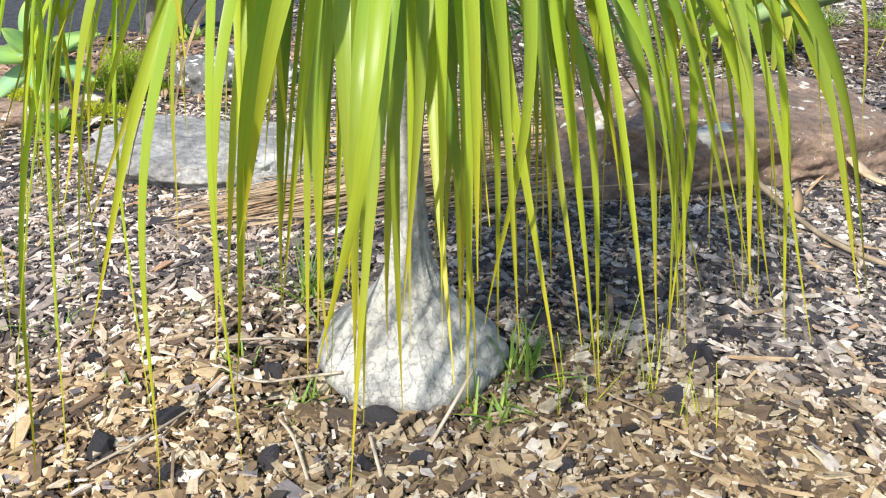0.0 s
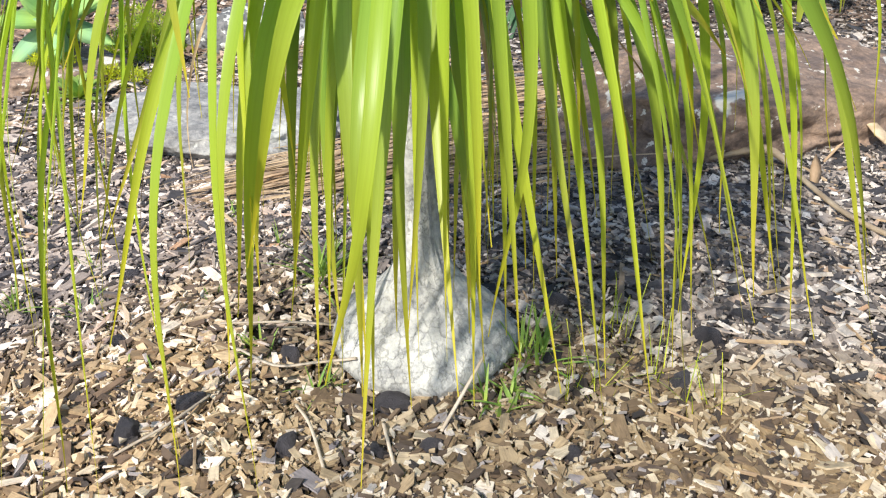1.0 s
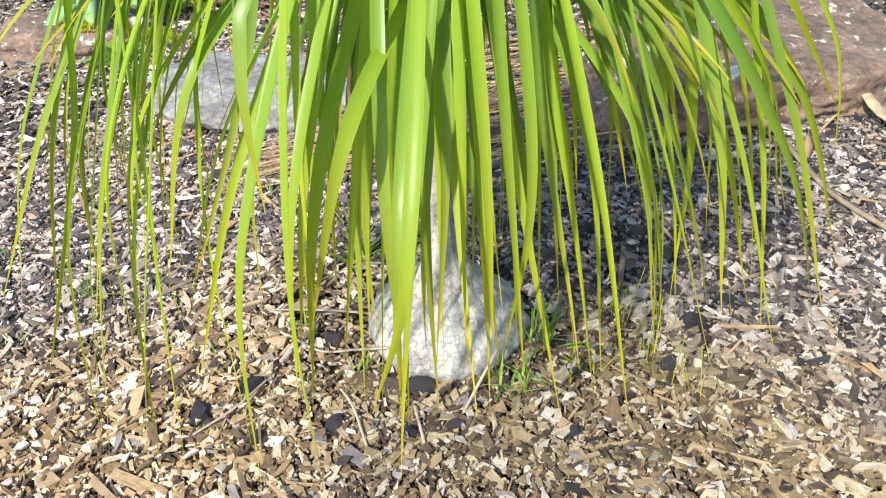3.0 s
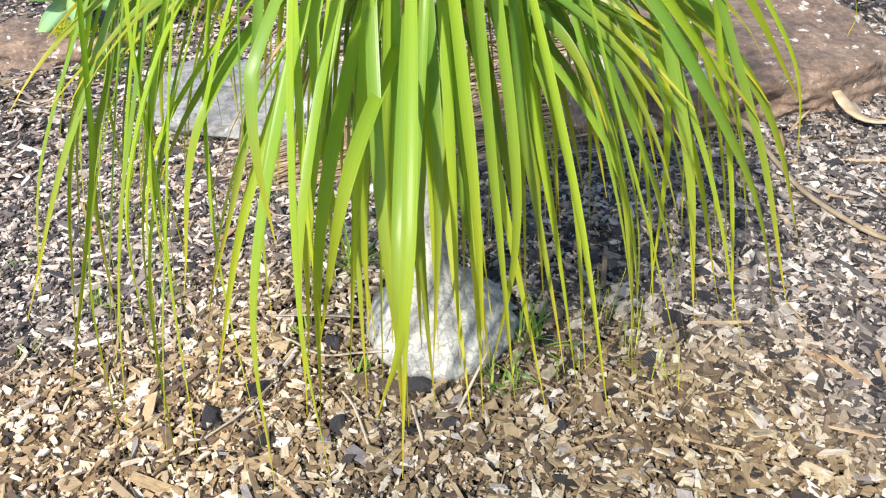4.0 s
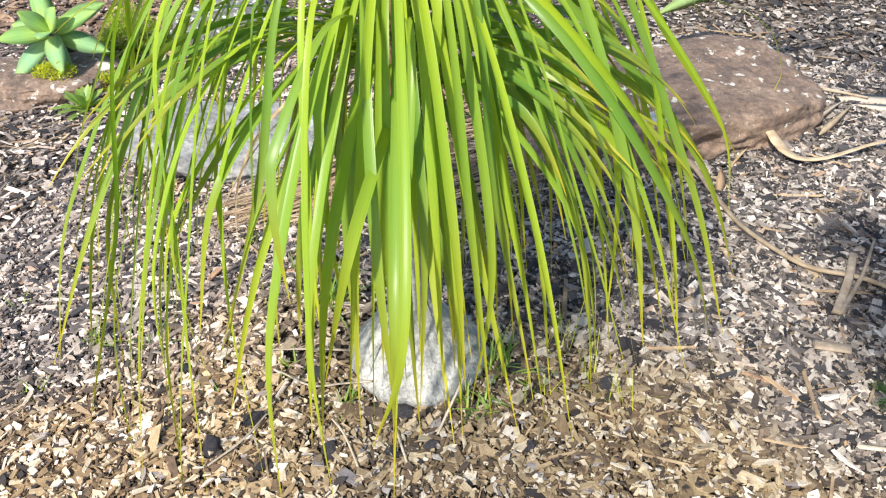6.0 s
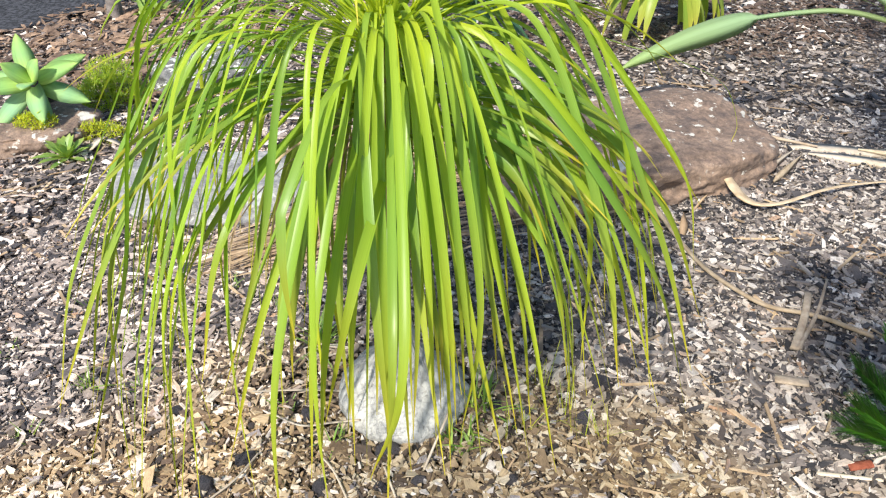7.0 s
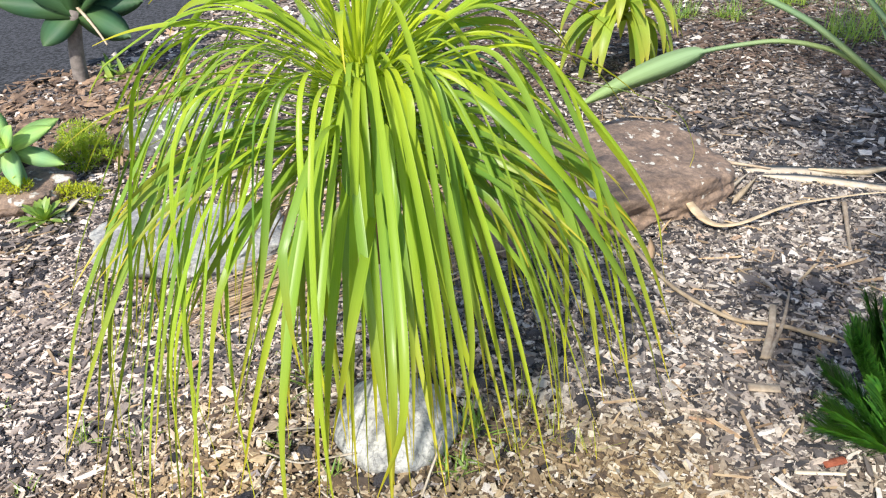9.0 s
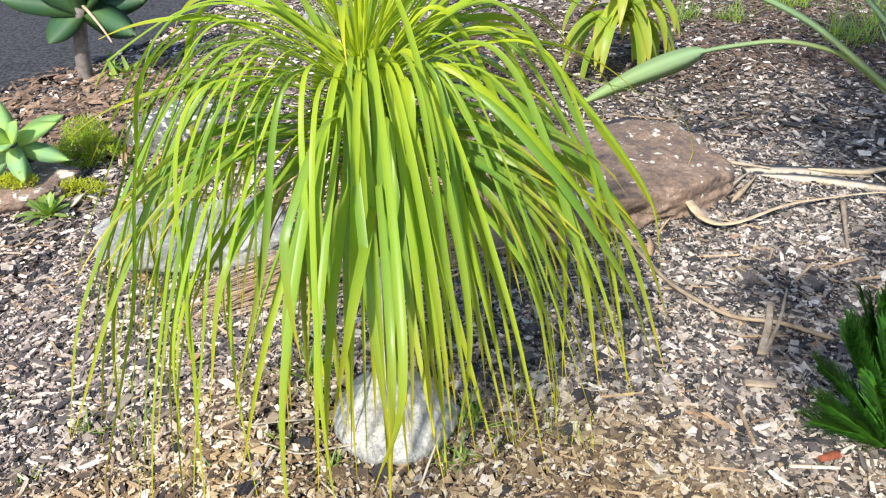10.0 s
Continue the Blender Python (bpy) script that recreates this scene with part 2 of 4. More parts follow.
def caudex_material():
    m, add, link, sh = material("caudex_bark", 0.9)
    n1 = noisy(add, link, 9.0, 6.0)
    r = ramp(add, [(0.3, (0.31, 0.302, 0.278)), (0.5, (0.43, 0.422, 0.392)), (0.7, (0.55, 0.542, 0.508))])
    link(n1, r.inputs["Fac"])
    co = add("TexCoord")
    mp = add("Mapping", Scale=(50.0, 50.0, 13.0))
    warp = add("TexNoise", Scale=24.0, Detail=6.0, Roughness=0.7)
    va = add("VectorMath")
    va.operation = "ADD"
    link(co.outputs["Object"], mp.inputs["Vector"])
    link(co.outputs["Object"], warp.inputs["Vector"])
    big = add("VectorMath")
    big.operation = "SCALE"
    big.inputs["Scale"].default_value = 2.4
    link(warp.outputs["Color"], big.inputs[0])
    link(mp.outputs["Vector"], va.inputs[0])
    link(big.outputs[0], va.inputs[1])
    vo = add("TexVoronoi", Scale=1.0)
    vo.feature = "DISTANCE_TO_EDGE"
    link(va.outputs[0], vo.inputs["Vector"])
    cr = ramp(add, [(0.0, (0.42, 0.4, 0.38)), (0.05, (1, 1, 1))])
    link(vo.outputs["Distance"], cr.inputs["Fac"])
    mottle = noisy(add, link, 38.0, 6.0, 0.75)
    mt = ramp(add, [(0.34, (0.62, 0.63, 0.66)), (0.5, (0.98, 0.98, 0.98)), (0.66, (1.2, 1.18, 1.14))])
    link(mottle, mt.inputs["Fac"])
    skin = mixed(add, link, 1.0, r.outputs["Color"], mt.outputs["Color"], "MULTIPLY")
    link(mixed(add, link, 0.2, skin, cr.outputs["Color"], "MULTIPLY"), sh.inputs["Base Color"])
    nz = noisy(add, link, 60.0, 6.0)
    h = mixed(add, link, 0.25, nz, cr.outputs["Color"])
    bp = add("Bump", Strength=0.8, Distance=0.01)
    link(h, bp.inputs["Height"])
    link(bp.outputs["Normal"], sh.inputs["Normal"])
    return m


M_CAUDEX = caudex_material()


# ---- building helpers ----
def lie(x, y, h=0.0):
    """A place h above the ground, which rises gently to +x and falls away to +y."""
    return Vector((x, y, 0.0657 * x - 0.0434 * y + h))


def mesh_from(name, verts, faces, mat, uvs=None, smooth=True):
    me = bpy.data.meshes.new(name)
    me.from_pydata([tuple(v) for v in verts], [], faces)
    if uvs is not None:
        lay = me.uv_layers.new(name="UVMap")
        idx = np.empty(len(me.loops), dtype=np.int32)
        me.loops.foreach_get("vertex_index", idx)
        lay.data.foreach_set("uv", np.asarray(uvs, dtype=np.float32)[idx].ravel())
    me.polygons.foreach_set("use_smooth", [smooth] * len(me.polygons))
    me.materials.append(mat)
    me.update()
    return me


def part(name, me, parent, label=""):
    ob = new(name, me)
    ob.parent = parent
    return tagged(ob, label)


def thing(name, place, label, category, group="", kind=""):
    ob = new(name)
    ob.location = place
    ob.empty_display_size = 0.1
    return tagged(ob, label, category, group, kind)


def arc(start, azimuth, elev, length, k, n=22, twist=0.0, stiff=0.0):
    """The line of a blade that leaves start at that azimuth and elevation (degrees) and bends down under its weight."""
    a, e = radians(azimuth), radians(elev)
    p, out, ds = Vector(start), [Vector(start)], length / n
    for i in range(n):
        s = i / n
        e = max(e - k * ds * max(math.cos(e), 0.04) * (1 - stiff * (1 - s)), radians(-89))
        a += twist * ds
        p = p + Vector((math.cos(a) * math.cos(e), math.sin(a) * math.cos(e), math.sin(e))) * ds
        out.append(p.copy())
    return out


def blade_data(pts, width, fold=0.15, profile=None, side=None, roll=0.0, thick=0.0):
    """Vertices, faces and uvs of a strap leaf along pts: five across if thick, else three, folded along its midrib."""
    verts, faces, uvs = [], [], []
    n = len(pts) - 1
    for i, p in enumerate(pts):
        s = i / n
        d = (pts[min(i + 1, n)] - pts[max(i - 1, 0)]).normalized()
        sd = side if side is not None else Vector((-(pts[n] - pts[0]).y, (pts[n] - pts[0]).x, 0))
        sd = (sd - d * sd.dot(d)).normalized()
        up = sd.cross(d)
        up = up if up.z > 0 or side is not None else -up
        if roll:
            sd = Matrix.Rotation(roll * s, 3, d) @ sd
            up = Matrix.Rotation(roll * s, 3, d) @ up
        w = 0.5 * width * (profile(s) if profile else min(1.0, 0.75 + s) * (1 - s) ** 0.45)
        w = max(w, 0.0006)
        row = [(-1, fold), (0, 0), (1, fold)]
        for u, f in row:
            verts.append(p + sd * w * u + up * w * f * abs(u))
            uvs.append((u * 0.5 + 0.5, s))
        if thick:
            verts.append(p - up * thick * (1 - s) ** 0.5)
            uvs.append((0.5, s))
    c = 4 if thick else 3
    for i in range(n):
        a, b = i * c, (i + 1) * c
        faces += [(a, a + 1, b + 1, b), (a + 1, a + 2, b + 2, b + 1)]
        if thick:
            faces += [(a + 2, a + 3, b + 3, b + 2), (a + 3, a, b, b + 3)]
    return verts, faces, uvs


def joined(datas):
    verts, faces, uvs = [], [], []
    for v, f, u in datas:
        o = len(verts)
        verts += v
        uvs += u
        faces += [tuple(i + o for i in q) for q in f]
    return verts, faces, uvs


def tube_data(pts, radii, sides=8, squash=1.0):
    verts, faces, uvs = [], [], []
    n = len(pts) - 1
    ref = Vector((0.13, 0.21, 0.97))
    for i, p in enumerate(pts):
        d = (pts[min(i + 1, n)] - pts[max(i - 1, 0)]).normalized()
        x = d.cross(ref)
        x = (x if x.length > 0.05 else d.cross(Vector((1, 0, 0)))).normalized()
        y = x.cross(d)
        for k in range(sides):
            a = 2 * math.pi * k / sides
            verts.append(p + (x * math.cos(a) + y * math.sin(a) * squash) * radii[i])
            uvs.append((k / sides, i / n))
    for i in range(n):
        for k in range(sides):
            a, b = i * sides + k, i * sides + (k + 1) % sides
            faces.append((a, b, b + sides, a + sides))
    faces.append(tuple(range(sides - 1, -1, -1)))
    faces.append(tuple(n * sides + k for k in range(sides)))
    return verts, faces, uvs


def smooth_line(points, n=24):
    """A smooth line through points (Catmull-Rom)."""
    ps = [Vector(p) for p in points]
    ps = [2 * ps[0] - ps[1]] + ps + [2 * ps[-1] - ps[-2]]
    out = []
    segs = len(ps) - 3
    for i in range(n + 1):
        f = i / n * segs
        j = min(int(f), segs - 1)
        t = f - j
        a, b, c, d = ps[j:j + 4]
        out.append(0.5 * (2 * b + (c - a) * t + (2 * a - 5 * b + 4 * c - d) * t * t + (3 * b - a - 3 * c + d) * t ** 3))
    return out


# ---- ground ----
def build_ground():
    bm = bmesh.new()
    xs = [-60, -30, -15, -8] + [-5 + 0.1 * i for i in range(101)] + [8, 15, 30, 60]
    ys = [-60, -20, -8] + [-3 + 0.1 * i for i in range(101)] + [10, 15, 25, 60]
    grid = []
    for y in ys:
        row = []
        for x in xs:
            v = lie(x, y, -0.012 + 0.012 * noise.noise((x * 1.7, y * 1.7, 0.3)))
            row.append(bm.verts.new(v))
        grid.append(row)
    for j in range(len(ys) - 1):
        for i in range(len(xs) - 1):
            bm.faces.new((grid[j][i], grid[j][i + 1], grid[j + 1][i + 1], grid[j + 1][i]))
    me = bpy.data.meshes.new("ground")
    bm.to_mesh(me)
    bm.free()
    me.materials.append(M_GROUND)
    me.polygons.foreach_set("use_smooth", [True] * len(me.polygons))
    return tagged(new("ground", me), "dark brown garden soil under the mulch", "ground", kind="structure")


GROUND = build_ground()

ROAD_EDGE = [(-7.0, 1.6), (-4.0, 2.75), (-2.81, 3.43), (-2.44, 3.93), (-2.2, 4.5), (-1.9, 6.0), (-1.5, 9.0), (0.0, 16.0)]


def on_road(x, y):
    for (xa, ya), (xb, yb) in zip(ROAD_EDGE, ROAD_EDGE[1:]):
        if ya <= y <= yb:
            return x < xa + (xb - xa) * (y - ya) / (yb - ya)
    return y > 16 or (x < -7 and y > 1.6)


def build_road():
    verts, faces = [], []
    edge = [(-30, -2), (-7, 1.6)] + ROAD_EDGE[1:] + [(4, 40)]
    for x, y in edge:
        verts += [lie(x, y, 0.012), lie(x - 30, y + 8, 0.012), lie(x, y, -0.05)]
    for i in range(len(edge) - 1):
        a, b = 3 * i, 3 * i + 3
        faces += [(a, b, b + 1, a + 1), (a + 2, b + 2, b, a)]
    tagged(new("road", mesh_from("road", verts, faces, M_ASPHALT, smooth=False)),
           "grey asphalt drive with an uneven edge beside the bed", "road", kind="structure")


build_road()


def build_chips(name, label, box, count, sizes, seed, keep=None, mat=None, thin=0.3, lift=0.012, sides=5, slim=(0.14, 0.32)):
    """Loose chips of wood: flat, uneven slabs lying at all angles, joined."""
    rng = np.random.default_rng(seed)
    x0, x1, y0, y1 = box
    px, py = rng.uniform(x0, x1, count), rng.uniform(y0, y1, count)
    clear = (px + 0.03) ** 2 + (py + 0.075) ** 2 > 0.12 ** 2
    px, py = px[clear], py[clear]
    bare = ((px + 0.2) / 0.24) ** 2 + ((py - 0.02) / 0.26) ** 2 < 1
    stay = ~bare | (rng.random(len(px)) < 0.4)
    px, py = px[stay], py[stay]
    if keep is not None:
        ok = np.array([keep(a, b) for a, b in zip(px, py)])
        px, py = px[ok], py[ok]
    n = len(px)
    ln = rng.uniform(*sizes, n) * rng.choice([0.5, 0.7, 0.9, 1.0, 1.25, 2.0], n)
    wd = ln * np.where(rng.random(n) < thin, rng.uniform(*slim, n), rng.uniform(0.35, 0.7, n))
    th = rng.uniform(0.0008, 0.0026, n)
    turn5 = np.arange(sides) * 2 * np.pi / sides + (np.pi / 4 if sides == 4 else 0) + rng.uniform(-0.32, 0.32, (n, sides))
    rad = rng.uniform(0.3, 0.64, (n, sides))
    top = np.zeros((n, 2 * sides, 3))
    top[:, :sides, 0] = np.cos(turn5) * rad * ln[:, None]
    top[:, :sides, 1] = np.sin(turn5) * rad * wd[:, None]
    if sides == 4:
        # split along the grain: nearly straight long sides, ragged ends
        top[:, :4, 0] = (np.array([0.46, -0.46, -0.46, 0.46]) + rng.uniform(-0.14, 0.14, (n, 4))) * ln[:, None]
        top[:, :4, 1] = (np.array([0.46, 0.46, -0.46, -0.46]) + rng.uniform(-0.16, 0.16, (n, 4))) * wd[:, None]
    top[:, :sides, 2] = th[:, None] * rng.uniform(0.3, 1.6, (n, sides))
    top[:, sides:, :2] = top[:, :sides, :2] * 1.07
    top[:, sides:, 2] = -th[:, None]
    tx, ty = np.radians(rng.normal(0, 11, n)), np.radians(rng.normal(0, 11, n))
    az = rng.uniform(0, 2 * np.pi, n)
    c, s = np.cos(az), np.sin(az)
    zz = top[:, :, 2] + top[:, :, 0] * np.tan(tx)[:, None] + top[:, :, 1] * np.tan(ty)[:, None]
    wx = px[:, None] + top[:, :, 0] * c[:, None] - top[:, :, 1] * s[:, None]
    wy = py[:, None] + top[:, :, 0] * s[:, None] + top[:, :, 1] * c[:, None]
    h = rng.uniform(-0.006, lift, n)
    wz = zz + h[:, None] + 0.0657 * px[:, None] - 0.0434 * py[:, None]
    verts = np.stack([wx, wy, wz], -1).reshape(-1, 3)
    k = np.arange(sides)
    base = 2 * sides * np.arange(n)[:, None]
    walls = np.stack([k, k + sides, (k + 1) % sides + sides, (k + 1) % sides], -1).ravel()
    order = np.concatenate([k, walls])
    loops = (base + order[None]).ravel().astype(np.int32)
    totals = np.tile([sides] + [4] * sides, n)
    starts = np.concatenate([[0], np.cumsum(totals)[:-1]]).astype(np.int32)
    me = bpy.data.meshes.new(name)
    me.vertices.add(len(verts))
    me.vertices.foreach_set("co", verts.ravel())
    me.loops.add(len(loops))
    me.loops.foreach_set("vertex_index", loops)
    me.polygons.add(len(starts))
    me.polygons.foreach_set("loop_start", starts)
    me.polygons.foreach_set("use_smooth", [False] * len(starts))
    lay = me.uv_layers.new(name="UVMap")
    uv = top[:, :, :2] * 30 + rng.uniform(0, 50, (n, 1, 2))
    lay.data.foreach_set("uv", uv.reshape(-1, 2)[loops].astype(np.float32).ravel())
    me.update(calc_edges=True)
    me.materials.append(mat or M_CHIP)
    tagged(new(name, me), label, "mulch", kind="stuff")


def near_bed(x, y):
    return -1.4 < x < 1.8 and -0.8 < y < 1.7


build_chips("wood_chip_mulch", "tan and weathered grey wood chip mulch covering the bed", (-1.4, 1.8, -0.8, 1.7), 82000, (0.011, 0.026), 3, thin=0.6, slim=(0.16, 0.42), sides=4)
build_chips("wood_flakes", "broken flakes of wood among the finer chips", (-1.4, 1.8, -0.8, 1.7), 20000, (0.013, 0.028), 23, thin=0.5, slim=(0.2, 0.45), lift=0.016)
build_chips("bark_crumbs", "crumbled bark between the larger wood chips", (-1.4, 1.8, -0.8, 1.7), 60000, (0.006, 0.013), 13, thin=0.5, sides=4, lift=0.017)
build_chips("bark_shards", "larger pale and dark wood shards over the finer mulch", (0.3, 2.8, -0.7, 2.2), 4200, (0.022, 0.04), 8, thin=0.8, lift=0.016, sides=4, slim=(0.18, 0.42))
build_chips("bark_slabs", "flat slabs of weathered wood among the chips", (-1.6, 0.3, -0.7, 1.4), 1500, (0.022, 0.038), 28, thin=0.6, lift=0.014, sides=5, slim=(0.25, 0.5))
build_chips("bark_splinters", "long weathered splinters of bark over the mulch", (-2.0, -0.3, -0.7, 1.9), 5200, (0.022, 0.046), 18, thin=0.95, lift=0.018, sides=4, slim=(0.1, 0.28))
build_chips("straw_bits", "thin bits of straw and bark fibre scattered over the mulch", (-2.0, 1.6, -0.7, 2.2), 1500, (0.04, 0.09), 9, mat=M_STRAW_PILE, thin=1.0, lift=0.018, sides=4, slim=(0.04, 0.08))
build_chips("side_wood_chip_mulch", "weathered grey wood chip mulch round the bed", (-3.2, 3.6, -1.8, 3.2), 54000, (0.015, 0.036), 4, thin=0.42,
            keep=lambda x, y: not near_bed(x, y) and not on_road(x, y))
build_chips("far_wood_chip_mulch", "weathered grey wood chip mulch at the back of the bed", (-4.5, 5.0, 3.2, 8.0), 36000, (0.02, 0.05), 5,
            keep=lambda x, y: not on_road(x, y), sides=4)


build_chips("leaf_litter", "reddish brown dead leaves and bark between the drive and the bed", (-3.4, -1.1, 1.7, 3.9), 3200, (0.03, 0.085), 6, lift=0.03, thin=0.5, slim=(0.2, 0.4),
            keep=lambda x, y: not on_road(x + 0.12 + 0.08 * math.sin(9 * x + 5 * y), y) and y > 1.9 - 0.3 * (x + 1.1), mat=M_LITTER)


build_chips("back_leaf_litter", "brown dead leaves and bark under the yucca", (0.3, 3.4, 2.35, 4.6), 9000, (0.014, 0.045), 16, lift=0.025, thin=0.6, slim=(0.16, 0.4),
            keep=lambda x, y: y > 2.75 + 0.16 * math.sin(7 * x) - 0.1 * x, mat=M_BACK_LITTER)


def loose_chips(parent, count, name="wood_chip", box=(-0.62, 0.68, -0.52, 0.05), sizes=(0.02, 0.036), slim=(0.3, 0.62), seed=77):
    """The larger chips round the palm, each a piece of its own."""
    rng = random.Random(seed)
    shapes = []
    for k in range(10):
        n = rng.choice([4, 5, 5, 6])
        asp = rng.uniform(*slim)
        ring = [(math.cos(2 * math.pi * (i + rng.uniform(-0.3, 0.3)) / n) * rng.uniform(0.3, 0.6), math.sin(2 * math.pi * (i + rng.uniform(-0.3, 0.3)) / n) * rng.uniform(0.3, 0.6) * asp) for i in range(n)]
        verts = [Vector((x, y, rng.uniform(0.03, 0.08))) for x, y in ring] + [Vector((x * 1.06, y * 1.06, -0.05)) for x, y in ring]
        faces = [tuple(range(n))] + [(i, i + n, (i + 1) % n + n, (i + 1) % n) for i in range(n)]
        shapes.append(mesh_from(name, verts, faces, M_CHIP, [(v.x * 1.2 + 7 * k, v.y * 1.2) for v in verts], False))
    for i in range(count):
        x, y = rng.uniform(box[0], box[1]), rng.uniform(box[2], box[3])
        if (x + 0.03) ** 2 + (y + 0.075) ** 2 < 0.2 ** 2:
            continue
        size = rng.uniform(*sizes)
        ob = part(name, shapes[i % 10], parent)
        ob.matrix_world = Matrix.Translation(lie(x, y, rng.uniform(0.008, 0.016))) @ pose(0, 0, 0, rng.gauss(0, 12), rng.gauss(0, 12), rng.uniform(0, 360)) @ Matrix.Scale(size, 4)


# ---- rocks ----
def rock(name, place, size, turn, mat, label, seed, flat=0.0, rough=0.22, square=0.55):
    bm = bmesh.new()
    bmesh.ops.create_icosphere(bm, subdivisions=6, radius=1.0)
    off = Vector((seed * 3.1, seed * 1.7, seed * 0.9))
    for v in bm.verts:
        d = v.co.normalized()
        # squared-off boulder
        m = (abs(d.x) ** 4 + abs(d.y) ** 4 + abs(d.z) ** 4) ** -0.25
        cut = 0.10 * abs(noise.noise(d * 2.3 + off * 1.3)) + 0.05 * abs(noise.noise(d * 5.1 + off))
        r = (1 - square + square * m) * (1.06 + rough * noise.fractal(d * 1.4 + off, 1.0, 2.0, 6) + 0.03 * noise.noise(d * 9 + off) + 0.018 * noise.noise(d * 21 + off) - cut)
        p = d * r
        if flat and p.z > flat:
            p.z = flat + (p.z - flat) * 0.45
        v.co = Vector((p.x * size[0], p.y * size[1], p.z * size[2]))
    me = bpy.data.meshes.new(name)
    bm.to_mesh(me)
    bm.free()
    me.polygons.foreach_set("use_smooth", [True] * len(me.polygons))
    me.materials.append(mat)
    ob = new(name, me)
    ob.matrix_world = Matrix.Translation(place) @ pose(0, 0, 0, 0, 0, turn)
    return tagged(ob, label, "rock")


rock("rock", lie(-0.85, 1.04, 0.02), (0.34, 0.25, 0.12), 4, M_ROCK_GREY, "flat-topped grey stone half sunk in the mulch", 2, 0.55)
rock("rock", lie(0.70, 1.22, 0.02), (0.54, 0.34, 0.22), 24, M_ROCK_BROWN, "large brown boulder with pale lichen spots", 5, 0.7, 0.2, 0.3)
rock("rock", lie(-1.92, 1.64, 0.0), (0.3, 0.24, 0.13), 10, M_ROCK_BROWN, "brown rounded stone under the succulents", 9, 0.6)
rock("rock", lie(-1.28, 2.34, 0.0), (0.27, 0.18, 0.15), 30, M_ROCK_MOTTLED, "dark grey stone mottled with white lichen", 12)
rock("rock", lie(-0.82, 4.25, 0.05), (0.12, 0.1, 0.14), 0, M_ROCK_GREY, "small pale grey stone at the back of the bed", 14)


# ---- ponytail palm ----
BULB = lie(-0.03, -0.075)


def caudex_mesh():
    """The swollen foot, and the trunk that tapers up out of it."""
    prof = [(-0.03, 0.12), (0.0, 0.146), (0.018, 0.159), (0.036, 0.165), (0.052, 0.161), (0.068, 0.149), (0.085, 0.131), (0.105, 0.108), (0.125, 0.087),
            (0.145, 0.069), (0.165, 0.055), (0.19, 0.044), (0.22, 0.036), (0.26, 0.031), (0.31, 0.029), (0.38, 0.028), (0.46, 0.028), (0.56, 0.03)]
    fine = []
    for (za, ra), (zb, rb) in zip(prof, prof[1:]):
        for t in (0, 0.34, 0.67):
            fine.append((za + (zb - za) * t, ra + (rb - ra) * t))
    fine.append(prof[-1])
    sides, verts, faces, uvs = 72, [], [], []
    for i, (z, r) in enumerate(fine):
        for k in range(sides):
            a = 2 * math.pi * k / sides
            d = Vector((math.cos(a), math.sin(a), 0))
            lump = 0.06 * noise.noise((d.x * 1.4 + 3, d.y * 1.4, z * 7)) + 0.028 * noise.noise((d.x * 5, d.y * 5, z * 14))
            rib = 0.11 * noise.noise((d.x * 5.5, d.y * 5.5, z * 1.5)) * min(1.0, 0.35 + 6 * max(z, 0)) + 0.02 * noise.noise((d.x * 16, d.y * 16, z * 12))
            rr = r * (1 + lump + rib)
            verts.append(Vector((d.x * rr - 0.05 * max(z - 0.1, 0), d.y * rr, z)))
            uvs.append((k / sides, z))
    for i in range(len(fine) - 1):
        for k in range(sides):
            a, b = i * sides + k, i * sides + (k + 1) % sides
            faces.append((a, b, b + sides, a + sides))
    return mesh_from("caudex", verts, faces, M_CAUDEX, uvs)


palm = thing("ponytail_palm", BULB, "ponytail palm with a swollen grey foot and long drooping green leaves", "palm")
part("caudex", caudex_mesh(), palm, "swollen cracked pale grey foot and trunk")
stem_pts = [Vector((-0.023, 0, 0.54)), Vector((-0.028, 0, 0.66)), Vector((-0.032, 0, 0.78)), Vector((-0.034, 0, 0.88)), Vector((-0.034, 0, 0.94))]
part("stem", mesh_from("stem", *tube_data(stem_pts, [0.031, 0.034, 0.034, 0.026, 0.012], 16)[:2], M_TRUNK), palm, "brown trunk ringed with old leaf bases")


def bezier(a, b, c, d, n):
    out = []
    for i in range(n + 1):
        t = i / n
        u = 1 - t
        out.append(a * u ** 3 + b * 3 * u * u * t + c * 3 * u * t * t + d * t ** 3)
    return out


def reach_at(az):
    """How far out the leaves hang on each side of the palm (azimuth in degrees from +x)."""
    table = [(-180, 0.57), (-150, 0.55), (-125, 0.54), (-105, 0.5), (-85, 0.49), (-65, 0.55), (-45, 0.6), (-5, 0.64), (30, 0.66), (90, 0.6), (140, 0.6), (180, 0.57)]
    for (a, ra), (b, rb) in zip(table, table[1:]):
        if a <= az <= b:
            return ra + (rb - ra) * (az - a) / (b - a)
    return 0.6


def leaf_profile(s):
    return max(min(1.0, 0.32 + 1.2 * s) * min(1.0, (1 - s) / 0.36) ** 0.9, 0.03)


